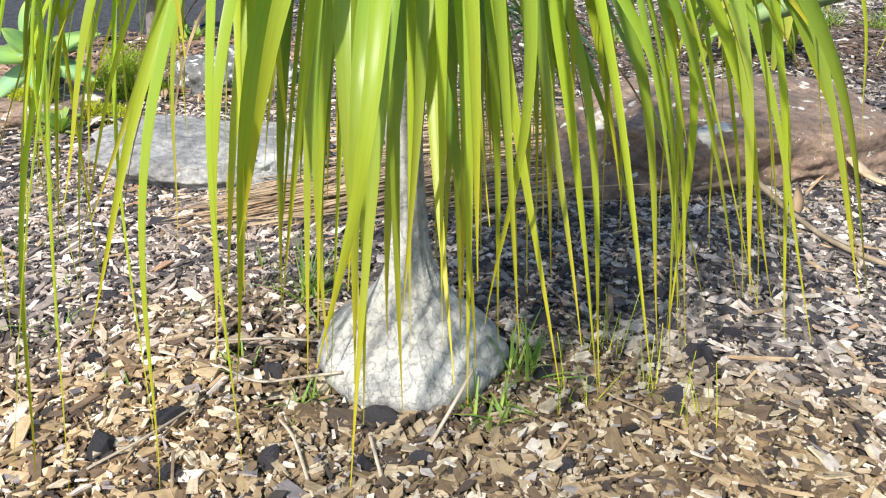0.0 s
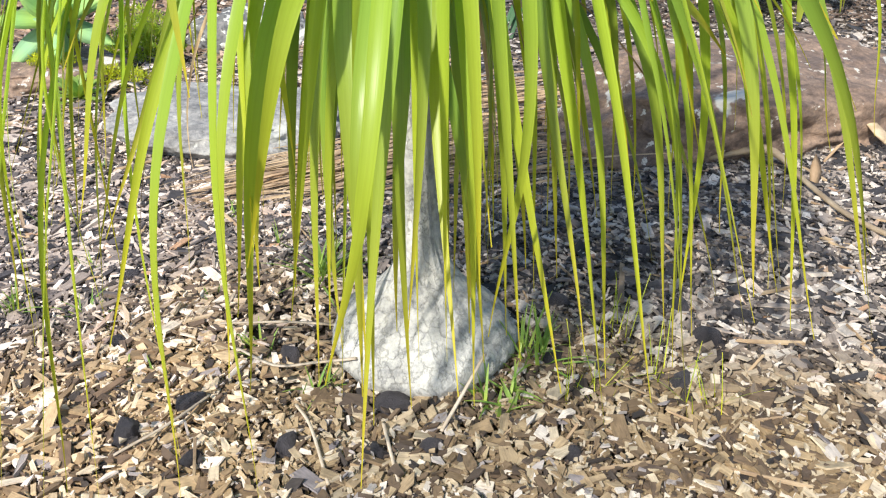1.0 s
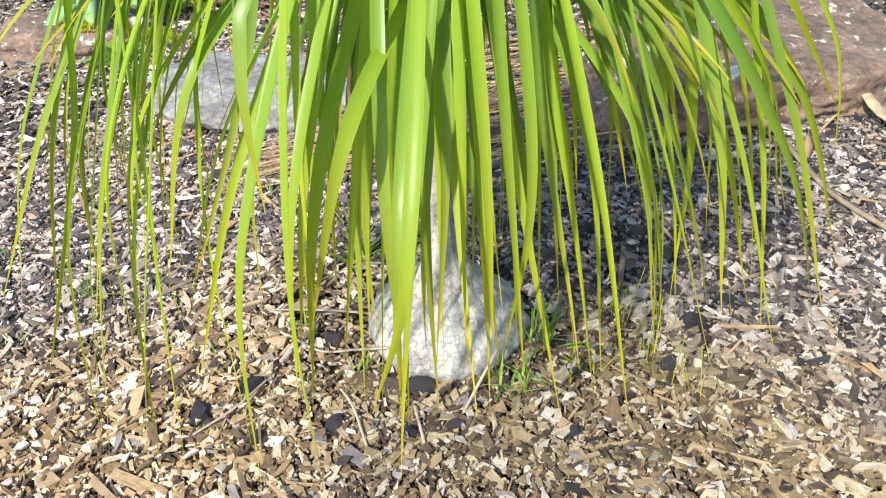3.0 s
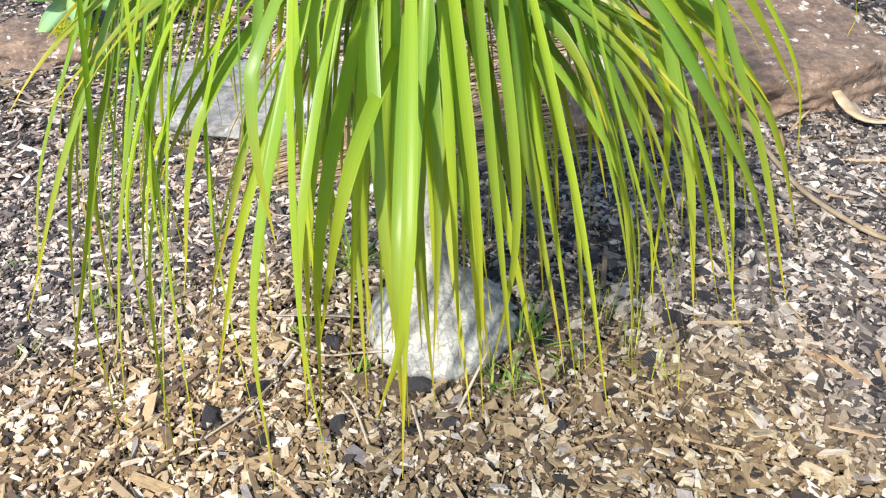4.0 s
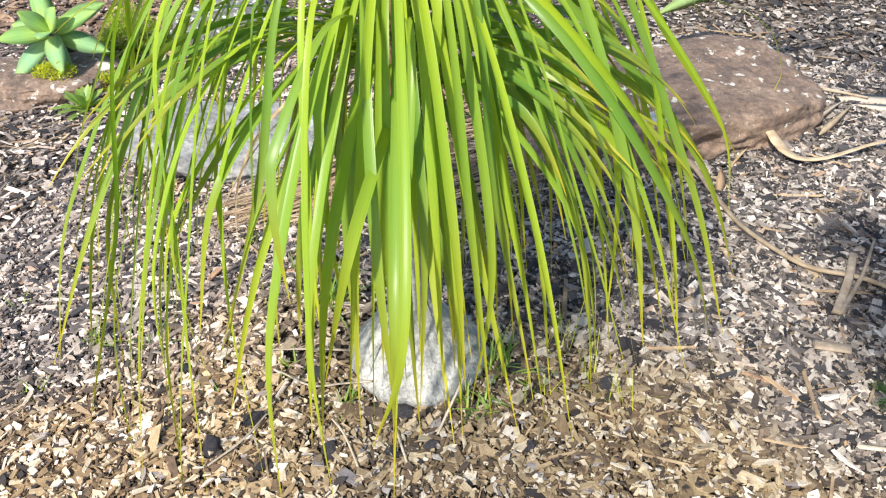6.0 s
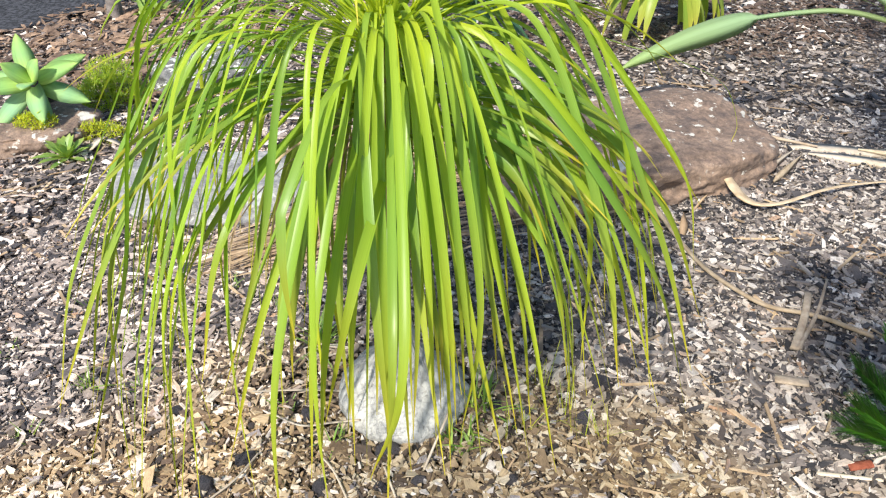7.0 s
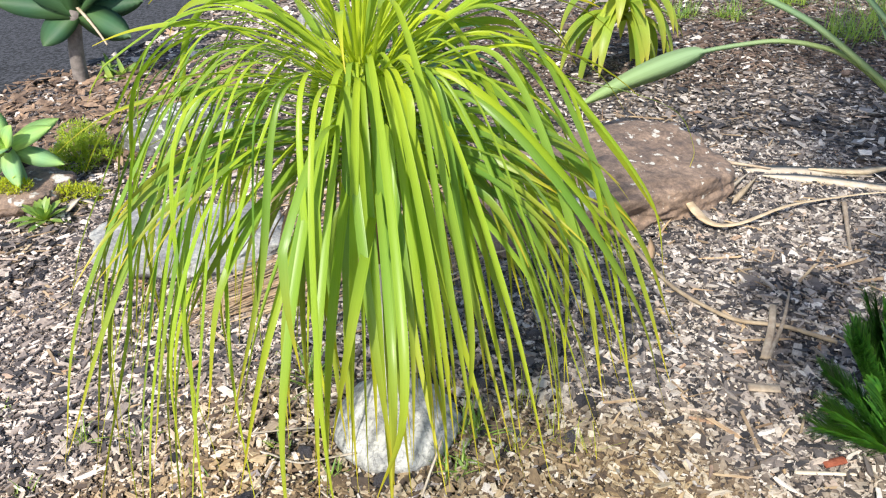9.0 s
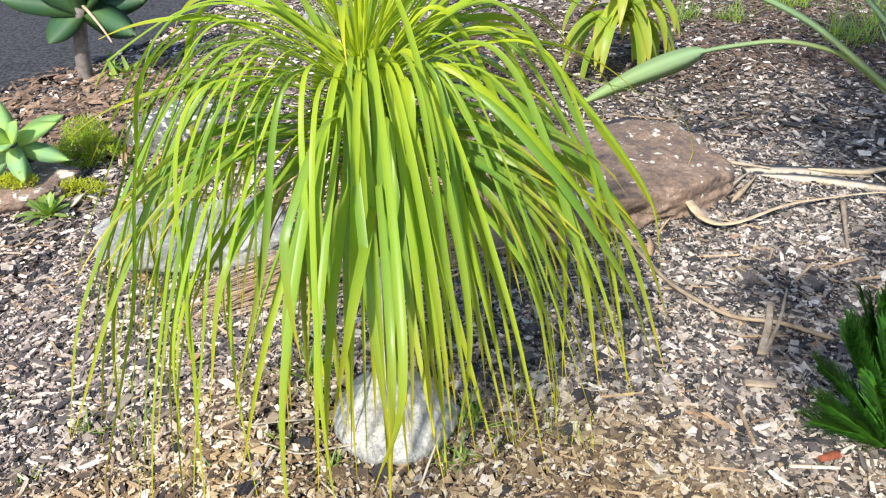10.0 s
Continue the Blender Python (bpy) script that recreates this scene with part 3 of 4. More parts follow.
def add_leaf(pts, width, rng, mat=None, sag=1.0, turn=0.0):
    """One leaf along pts, a little wavy and twisted."""
    n = len(pts) - 1
    side = Vector((-(pts[n] - pts[0]).y, (pts[n] - pts[0]).x, 0)).normalized()
    amp, turns, shift = sag * rng.uniform(0.003, 0.02), rng.uniform(0.6, 2.2), rng.uniform(0, 6.3)
    pts = [p + side * amp * math.sin(turns * math.pi * i / n + shift) * min(1, 4 * i / n) for i, p in enumerate(pts)]
    if rng.random() < 0.14 * sag:
        # a leaf that has buckled and hangs from the bend
        k = int(n * rng.uniform(0.35, 0.62))
        for i in range(k + 1, n + 1):
            pts[i] = pts[i].lerp(Vector((pts[k].x, pts[k].y, pts[i].z)), 0.55) + side * 0.1 * (i - k) / n
    data = blade_data(pts, width, rng.uniform(0.18, 0.6), leaf_profile, roll=turn + rng.gauss(0, 0.4 + 0.6 * sag))
    part("leaf", mesh_from("leaf", *data[:2], mat or M_PALM, data[2]), palm)


def hanging_leaf(az, sway, rise, crest, hang, reach, tip, rng, slim=1.0, mat=None):
    """A long leaf that arches out of the crown, crests and hangs down."""
    out = Vector((math.cos(radians(az)), math.sin(radians(az)), 0))
    side, up = Vector((-out.y, out.x, 0)), Vector((0, 0, 1))
    axis, z0 = Vector((-0.028, 0, 0)), 0.93 - BULB.z
    low = tip - BULB.z
    root = z0 if rise > 0.045 else z0 - rng.uniform(0.06, 0.12)
    line = [axis + up * root + out * 0.012, axis + out * crest * reach + up * (z0 + rise),
            axis + out * hang * reach + side * sway * 0.5 + up * (low + 0.55 * (z0 - low)), axis + out * reach + side * sway + up * low]
    # shade by colour: more dark leaves on the sides turned from the sun
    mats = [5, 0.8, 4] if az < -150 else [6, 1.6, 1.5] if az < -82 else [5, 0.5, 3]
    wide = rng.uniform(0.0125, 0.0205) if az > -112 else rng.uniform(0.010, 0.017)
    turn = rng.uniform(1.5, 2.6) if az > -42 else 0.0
    add_leaf(smooth_line(line, 36), wide * slim, rng, mat or rng.choices([M_PALM, M_PALM_YOUNG, M_PALM_OLD_SHADED], mats)[0], 0.4, turn)


# leaves in view: azimuth, sideways sway of the tip, rise of the arch, where it crests and how far out it hangs (parts of the reach), reach, height of the tip
WEST_LEAVES = [(-206, 0.02, -0.00, 0.37, 0.87, 0.71, 0.62), (-200, -0.02, 0.15, 0.42, 0.94, 0.73, 0.84), (-195, -0.04, 0.06, 0.55, 0.88, 0.67, 0.59), (-191, -0.03, 0.13, 0.52, 0.85, 0.69, 0.69), (-173, -0.00, 0.14, 0.46, 0.83, 0.69, 0.44),
               (-168, -0.02, 0.01, 0.56, 0.85, 0.55, 0.38), (-168, 0.00, 0.11, 0.48, 0.85, 0.58, 0.24), (-165, 0.02, 0.14, 0.47, 0.90, 0.62, 0.03), (-163, -0.00, 0.12, 0.43, 0.79, 0.67, 0.40), (-160, -0.00, 0.03, 0.46, 0.85, 0.51, 0.26),
               (-151, -0.00, 0.08, 0.47, 0.78, 0.67, 0.21), (-149, 0.00, 0.08, 0.52, 0.84, 0.66, 0.27)]
SOUTH_WEST_LEAVES = [(-142, -0.02, 0.06, 0.38, 0.75, 0.44, 0.48), (-141, -0.01, 0.10, 0.58, 0.78, 0.70, 0.19), (-140, 0.05, 0.04, 0.59, 0.91, 0.40, 0.45), (-135, 0.04, 0.05, 0.43, 0.85, 0.59, 0.03), (-135, 0.10, -0.01, 0.66, 0.98, 0.50, 0.28),
                     (-135, 0.02, 0.08, 0.50, 0.82, 0.66, 0.07), (-132, 0.04, 0.08, 0.70, 0.88, 0.56, 0.03), (-130, -0.04, -0.04, 0.30, 0.84, 0.54, 0.34), (-125, -0.00, -0.02, 0.55, 0.91, 0.59, 0.32), (-125, -0.00, -0.07, 0.32, 0.80, 0.51, 0.45),
                     (-119, 0.00, 0.08, 0.45, 0.70, 0.51, 0.45), (-106, 0.10, 0.11, 0.51, 0.82, 0.51, 0.50)]
FRONT_WEST_LEAVES = [(-104, -0.00, 0.03, 0.35, 0.88, 0.51, 0.45), (-101, -0.12, 0.00, 0.29, 0.82, 0.54, 0.45), (-101, -0.01, 0.02, 0.41, 0.90, 0.60, 0.22), (-100, -0.13, 0.02, 0.33, 0.81, 0.54, 0.35), (-99, -0.05, 0.04, 0.52, 0.90, 0.59, 0.65),
                     (-99, -0.01, 0.09, 0.35, 0.83, 0.51, 0.54), (-96, 0.03, 0.10, 0.58, 0.93, 0.61, 0.26), (-95, -0.04, 0.08, 0.30, 0.86, 0.49, 0.39), (-94, -0.04, 0.05, 0.35, 0.91, 0.55, 0.36), (-92, -0.05, -0.02, 0.28, 0.89, 0.52, 0.32),
                     (-91, 0.07, 0.06, 0.37, 0.87, 0.51, 0.37), (-88, -0.03, 0.08, 0.41, 0.77, 0.52, 0.42)]
FRONT_LEAVES = [(-82, -0.01, -0.05, 0.26, 1.03, 0.52, 0.33), (-82, -0.11, -0.12, 0.41, 0.92, 0.53, 0.49), (-76, -0.07, -0.01, 0.47, 0.77, 0.52, 0.20), (-75, -0.12, 0.10, 0.29, 1.06, 0.54, 0.37), (-72, -0.06, 0.04, 0.22, 0.79, 0.47, 0.38),
                (-71, -0.00, 0.09, 0.39, 0.82, 0.51, 0.44), (-69, -0.04, 0.06, 0.32, 0.76, 0.50, 0.36), (-68, 0.01, 0.13, 0.51, 0.79, 0.55, 0.39), (-66, 0.05, 0.09, 0.39, 0.71, 0.52, 0.31), (-66, -0.06, 0.07, 0.47, 0.56, 0.52, 0.33)]
FRONT_EAST_LEAVES = [(-56, -0.11, 0.20, 0.31, 0.91, 0.48, 0.38), (-54, 0.00, 0.08, 0.36, 0.75, 0.60, 0.34), (-52, -0.01, 0.09, 0.51, 0.72, 0.47, 0.31), (-49, -0.00, 0.09, 0.37, 0.76, 0.49, 0.19), (-48, -0.09, 0.07, 0.52, 0.83, 0.44, 0.33),
                     (-42, -0.01, -0.05, 0.60, 0.85, 0.63, 0.46), (-36, -0.02, 0.05, 0.38, 0.84, 0.51, 0.26), (-34, -0.01, -0.08, 0.20, 0.80, 0.51, 0.24)]
EAST_LEAVES = [(-33, 0.02, 0.04, 0.31, 0.76, 0.57, 0.28), (-30, 0.02, 0.03, 0.38, 0.82, 0.69, 0.34), (-27, 0.03, 0.06, 0.35, 0.85, 0.59, 0.53), (-20, -0.08, 0.10, 0.50, 0.85, 0.55, 0.34), (-9, 0.00, 0.09, 0.58, 0.85, 0.61, 0.18),
               (-9, -0.04, 0.17, 0.41, 0.80, 0.68, 0.29), (-8, -0.06, -0.01, 0.30, 0.77, 0.57, 0.27), (1, 0.01, 0.15, 0.37, 0.79, 0.44, 0.42), (4, 0.01, 0.05, 0.25, 0.76, 0.75, 0.23), (15, 0.00, 0.08, 0.56, 0.92, 0.50, 0.03),
               (30, -0.01, 0.07, 0.38, 0.73, 0.92, 0.34)]


def palm_leaves():
    rng = random.Random(11)
    for row in WEST_LEAVES + SOUTH_WEST_LEAVES + FRONT_WEST_LEAVES + FRONT_LEAVES + FRONT_EAST_LEAVES + EAST_LEAVES:
        hanging_leaf(*row, rng)
    count = 200
    for i in range(count):
        u = (i + 0.5) / count
        az = ((i * 137.508 + rng.uniform(-16, 16)) % 360) - 180
        a = radians(az)
        z0 = 0.74 + 0.27 * u
        r = reach_at(az)
        out = Vector((math.cos(a), math.sin(a), 0))
        start = Vector((-0.033, 0, z0)) + out * 0.015
        drift = Vector((-out.y, out.x, 0)) * rng.uniform(-0.08, 0.08)
        kind = rng.random()
        if u < 0.86 and (-215 < az < 20 or az > 145) and kind < 0.95:
            continue
        if u > 0.86:
            pts = arc(start, az, rng.uniform(46, 86), rng.uniform(0.3, 0.62), rng.uniform(1.6, 5.0), 18, 0.0, 0.5)
        else:
            if u < 0.2:
                e0, l1, r = rng.uniform(-8, 25), rng.uniform(0.12, 0.22), r * rng.uniform(0.55, 0.95)
                cr, cz, tip = rng.uniform(0.7, 0.85), rng.uniform(0.1, 0.25), rng.uniform(0.03, 0.3)
            elif kind < 0.55:
                e0, l1, r = rng.uniform(30, 62), rng.uniform(0.22, 0.42), r * rng.uniform(0.88, 1.12)
                cr, cz, tip = rng.uniform(0.7, 0.92), rng.uniform(-0.08, 0.2), rng.choice([rng.uniform(0.0, 0.2), rng.uniform(0.15, 0.5)])
            else:
                e0, l1, r = rng.uniform(35, 75), rng.uniform(0.1, 0.26), r * rng.uniform(0.5, 1.0)
                cr, cz, tip = rng.uniform(0.55, 0.75), rng.uniform(0.06, 0.3), rng.choice([rng.uniform(0.0, 0.2), rng.uniform(0.1, 0.4)])
            b = start + (out * math.cos(radians(e0)) + Vector((0, 0, math.sin(radians(e0))))) * l1
            c = start + out * r * cr + drift * 0.6
            c.z = z0 - cz
            d = Vector((-0.033, 0, tip)) + out * r + drift
            pts = bezier(start, b, c, d, 26)
        add_leaf(pts, rng.uniform(0.012, 0.021) if u < 0.86 else rng.uniform(0.011, 0.019), rng, M_PALM_YOUNG if u > 0.8 else M_PALM_OLD_SHADED if u < 0.3 or kind > 0.86 else M_PALM)
    # a few that arch high and wide before they hang
    for az, far, tip in [(170, 0.5, 0.25), (-172, 0.46, 0.12), (150, 0.5, 0.3)]:
        out = Vector((math.cos(radians(az)), math.sin(radians(az)), 0))
        a = Vector((-0.033, 0, 0.94))
        line = [a, a + out * far * 0.4 + Vector((0, 0, 0.14)), a + out * far * 0.8 + Vector((0, 0, 0.1)), a + out * far * 1.0 - Vector((0, 0, 0.12)), Vector((-0.033, 0, tip)) + out * far * 1.06]
        add_leaf(smooth_line(line, 30), rng.uniform(0.012, 0.017), rng)
    wisp = smooth_line([(-0.033, 0, 0.92), (0.08, 0.08, 1.0), (0.228, 0.175, 0.985), (0.439, 0.375, 0.826), (0.668, 0.525, 0.717), (0.8, 0.575, 0.639), (0.863, 0.595, 0.525), (0.86, 0.595, 0.467)], 34)
    data = blade_data(wisp, 0.016, 0.3, lambda q: 1 - 0.88 * min(1, max(0, q - 0.4) / 0.4))
    part("leaf", mesh_from("leaf", *data[:2], M_PALM_YOUNG, data[2]), palm)
    # the far side: leaves that stand out and droop less, the low ones coloured as shaded
    for i in range(84):
        az = rng.uniform(-8, 95) if i < 66 else rng.uniform(110, 170)
        low = i % 2
        out = Vector((math.cos(radians(az)), math.sin(radians(az)), 0))
        start = Vector((-0.033, 0, rng.uniform(0.74, 0.84) if low else rng.uniform(0.86, 0.96))) + out * 0.015
        pts = arc(start, az, rng.uniform(8, 38) if low else rng.uniform(35, 66), rng.uniform(0.42, 0.7), rng.uniform(2.0, 4.4), 20, rng.uniform(-0.8, 0.8), 0.3)
        add_leaf(pts, rng.uniform(0.014, 0.024), rng, M_PALM_OLD_SHADED if low else M_PALM)
    # the layer under the crown: broad leaves that leave the trunk low down, and the thin ones between the long leaves
    for i in range(46):
        thin = i % 2
        az = -205 + 225 * (i + rng.random()) / 46
        if (az < -52 and not thin) or (-118 < az < -52 and i % 4 == 1):
            continue
        reach = reach_at(max(az, -180)) * (rng.uniform(0.72, 1.08) if thin else rng.uniform(0.5, 0.85))
        hanging_leaf(az, rng.gauss(0, 0.03), rng.uniform(0.03, 0.12) if thin else rng.uniform(-0.12, -0.05), rng.uniform(0.3, 0.45), rng.uniform(0.74, 0.9),
                     reach, rng.uniform(0.12, 0.5), rng, 0.5 if thin else 0.85)
    # leaves that stand out from the trunk below the crown and droop at their ends
    for i in range(34):
        az = rng.uniform(-215, -122) if i < 20 else rng.uniform(-48, 0)
        out = Vector((math.cos(radians(az)), math.sin(radians(az)), 0))
        start = Vector((-0.03, 0, rng.uniform(0.74, 0.9))) + out * 0.015
        pts = arc(start, az, rng.uniform(4, 34), rng.uniform(0.42, 0.66), rng.uniform(1.8, 3.6), 22, rng.uniform(-0.6, 0.6), 0.3)
        # the crown's shade over these is put into the darker leaf colour
        add_leaf(pts, rng.uniform(0.013, 0.02), rng, M_PALM_OLD_SHADED, 0.6)
    # the curtain of thin leaves on the west side, two in three coloured as shaded
    for i in range(18):
        az = rng.uniform(-165, -112) if i < 11 else rng.uniform(-215, -165)
        hanging_leaf(az, rng.gauss(0, 0.03), rng.uniform(0.05, 0.14), rng.uniform(0.38, 0.52), rng.uniform(0.76, 0.9), rng.uniform(0.54, 0.72),
                     rng.uniform(0.04, 0.4), rng, rng.uniform(0.75, 1.0), M_PALM_OLD_SHADED if i % 3 else None)
    # the innermost leaves, which hang down in front of the trunk
    for i in range(9):
        az = -97 + 38 * (i + rng.random()) / 9
        hanging_leaf(az, rng.gauss(0, 0.02), rng.uniform(0.05, 0.09), rng.uniform(0.3, 0.4), rng.uniform(0.82, 0.95), rng.uniform(0.26, 0.44), rng.uniform(0.2, 0.38), rng, rng.uniform(0.8, 1.15), M_PALM_OLD_SHADED if i % 3 == 1 else M_PALM)
    # old leaves that hang close to the trunk
    for i in range(36):
        az = -170 + 360 * i / 36 + rng.uniform(-6, 6)
        if i % 2:
            out = Vector((math.cos(radians(az)), math.sin(radians(az)), 0))
            start = Vector((-0.033, 0, rng.uniform(0.70, 0.80))) + out * 0.018
            r = rng.uniform(0.12, 0.3)
            e = radians(rng.uniform(0, 55))
            b = start + (out * math.cos(e) + Vector((0, 0, math.sin(e)))) * rng.uniform(0.08, 0.18)
            c = start + out * r * rng.uniform(0.75, 1.0) - Vector((0, 0, rng.uniform(0.1, 0.3)))
            d = Vector((-0.033, 0, rng.uniform(0.06, 0.3))) + out * r
            add_leaf(bezier(start, b, c, d, 24), rng.uniform(0.016, 0.026), rng, M_PALM_OLD_SHADED)
    # withered leaves that hang down inside the crown
    for i in range(16):
        az = rng.uniform(15, 200)
        a = radians(az)
        out = Vector((math.cos(a), math.sin(a), 0))
        start = Vector((-0.033, 0, rng.uniform(0.68, 0.8))) + out * 0.02
        r = reach_at(az) * rng.uniform(0.4, 0.9)
        pts = bezier(start, start + out * 0.14, start + out * r * 0.9 - Vector((0, 0, 0.2)), Vector((0, 0, rng.uniform(0.05, 0.35))) + out * r, 22)
        data = blade_data(pts, rng.uniform(0.005, 0.010), 0.5, leaf_profile, roll=rng.uniform(-3, 3))
        part("dry_leaf", mesh_from("dry_leaf", *data[:2], M_STRAW, data[2]), palm, "withered straw-coloured leaf")


palm_leaves()


# ---- succulents and other plants ----
def agave(place, spread, mat, label, seed, tilt):
    """A rosette: rings of broad pointed leaves, steeper towards the middle."""
    rng = random.Random(seed)
    top = thing("agave", place, label, "succulent")
    top.rotation_euler = tilt
    for ring, (count, elev, size) in enumerate([(6, 4, 1.0), (4, 30, 0.9), (3, 58, 0.6)]):
        for i in range(count):
            az = 360 * i / count + 27 * ring + rng.uniform(-8, 8)
            pts = arc((0, 0, 0.03 + 0.018 * ring), az, elev + rng.uniform(-6, 6), spread * size * rng.uniform(0.9, 1.08), rng.uniform(0.5, 2.2), 12)
            data = blade_data(pts, spread * 0.36 * (0.7 + 0.3 * size), 0.22, lambda s: (0.36 + 1.9 * s - 1.6 * s * s) * (1 - s ** 4) ** 0.8 / 0.88, thick=0.006)
            part("leaf", mesh_from("leaf", *data[:2], mat, data[2]), top)
    pts = [Vector((0, 0, -0.15)), Vector((0, 0, -0.05)), Vector((0, 0, 0.06))]
    part("stem", mesh_from("stem", *tube_data(pts, [0.03, 0.03, 0.025], 10)[:2], M_GREYSTEM), top, "short bare grey stem")
    return top


agave(lie(-1.85, 1.75, 0.2), 0.25, M_AGAVE, "pale green agave rosette with broad pointed leaves", 4, (radians(46), radians(10), 0))


def tall_agave(place, label, seed):
    rng = random.Random(seed)
    top = thing("tall_agave", place, label, "succulent")
    pts = smooth_line([(0, 0, -0.04), (0.01, 0, 0.18), (0.04, 0, 0.36), (0.08, 0, 0.48)], 10)
    part("stem", mesh_from("stem", *tube_data(pts, [0.052 - 0.001 * i for i in range(11)], 12)[:2], M_GREYSTEM), top, "bare grey stem")
    for az, elev in [(184, 14), (212, -32), (-4, 16), (-28, -6), (158, 28), (22, 32), (60, 48), (120, 45), (250, 62), (300, 55), (190, 45), (-12, 48)]:
        pts = arc((0.08, 0, 0.47), az + rng.uniform(-6, 6), elev, rng.uniform(0.42, 0.52) * (0.72 if elev < -20 else 1.0), rng.uniform(0.3, 0.9), 12)
        lean = Vector((0.1, 0.6, 0.8)) if abs(math.cos(radians(az))) > 0.7 else None
        data = blade_data(pts, 0.2, 0.16, lambda s: (0.42 + 1.5 * s - 1.35 * s * s) * (1 - s ** 5) ** 0.7 / 0.84, thick=0.012, side=lean)
        part("leaf", mesh_from("leaf", *data[:2], M_DARKLEAF, data[2]), top)
    stalk = smooth_line([(0.1, -0.02, 0.5), (0.17, -0.08, 0.45), (0.25, -0.15, 0.38), (0.31, -0.2, 0.31)], 12)
    part("stalk", mesh_from("stalk", *tube_data(stalk, [0.012 - 0.0005 * i for i in range(13)], 6)[:2], M_STICK), top, "thin dry hanging stalk")


tall_agave(lie(-2.3, 3.6), "dark green agave on a bare grey stem beside the drive", 8)


def strap_plant(name, place, count, length, width, mat, label, seed, z=0.25, k=(3, 5), e=(20, 75)):
    rng = random.Random(seed)
    top = thing(name, place, label, "plant")
    for i in range(count):
        az = i * 137.5 + rng.uniform(-15, 15)
        pts = arc((0, 0, z * rng.uniform(0.6, 1.0)), az, rng.uniform(*e), length * rng.uniform(0.75, 1.1), rng.uniform(*k) / length * 0.5, 14)
        data = blade_data(pts, width * rng.uniform(0.8, 1.1), 0.3, lambda s: (0.6 + 0.9 * s) * (1 - s ** 2.5) / 0.95)
        part("leaf", mesh_from("leaf", *data[:2], mat, data[2]), top)
    return top


strap_plant("yucca", lie(1.12, 2.9), 50, 0.52, 0.074, M_YUCCA, "yellow-green yucca with drooping strap leaves", 21, 0.47, (4, 7), (5, 75))
strap_plant("flax_plant", lie(0.05, 2.75), 30, 0.5, 0.035, M_DARKLEAF, "dark green strap-leaved plant behind the palm", 31, 0.25)


def spear_plant(place, lines, label):
    """A plant with long leaves: an arching stalk, with a lance-shaped blade on the last part of some."""
    top = thing("arching_leaf_plant", place, label, "plant")
    for line, w, thin, start in lines:
        pts = [p - place for p in smooth_line(line, 48)]

        def shape(s):
            if s < start or start == 1:
                return thin * (1.25 - 0.35 * s)
            u = (s - start) / (1 - start)
            return max(thin * 0.9 * (1 - u), math.sin(math.pi * min(1.0, u + 0.06) ** 0.62) ** 0.85)
        data = blade_data(pts, w, 0.05, shape, side=Vector((-0.3, 0.3, 0.9)), thick=0.0015)
        part("leaf", mesh_from("leaf", *data[:2], M_ARCH, data[2]), top)


ARCH_FOOT = lie(2.2, 1.4)
spear_plant(ARCH_FOOT, [
    ([lie(2.2, 1.4, 0.0), (2.06, 1.4, 0.19), (1.87, 1.4, 0.36), (1.68, 1.4, 0.50), (1.54, 1.4, 0.55), (1.4, 1.4, 0.57), (1.27, 1.4, 0.56), (1.12, 1.4, 0.535), (1.02, 1.4, 0.50), (0.92, 1.4, 0.46), (0.81, 1.4, 0.41), (0.7, 1.4, 0.35), (0.64, 1.4, 0.31)], 0.088, 0.2, 0.6),
    ([lie(2.21, 1.38, 0.0), (2.07, 1.38, 0.2), (1.87, 1.38, 0.375), (1.65, 1.38, 0.54), (1.52, 1.38, 0.63), (1.42, 1.38, 0.685), (1.31, 1.38, 0.735), (1.19, 1.38, 0.78), (1.0, 1.38, 0.82)], 0.03, 0.85, 1.0),
    ([lie(2.28, 1.5, 0.0), (2.15, 1.5, 0.3), (1.95, 1.5, 0.51), (1.85, 1.5, 0.61), (1.75, 1.5, 0.70), (1.65, 1.5, 0.78), (1.5, 1.5, 0.86)], 0.032, 0.85, 1.0),
    ([lie(2.3, 1.52, 0.0), (2.12, 1.52, 0.22), (1.97, 1.52, 0.42), (1.86, 1.52, 0.56), (1.77, 1.52, 0.71), (1.7, 1.52, 0.82)], 0.028, 0.85, 1.0),
], "long arching grey-green leaves of a plant at the bed's edge")


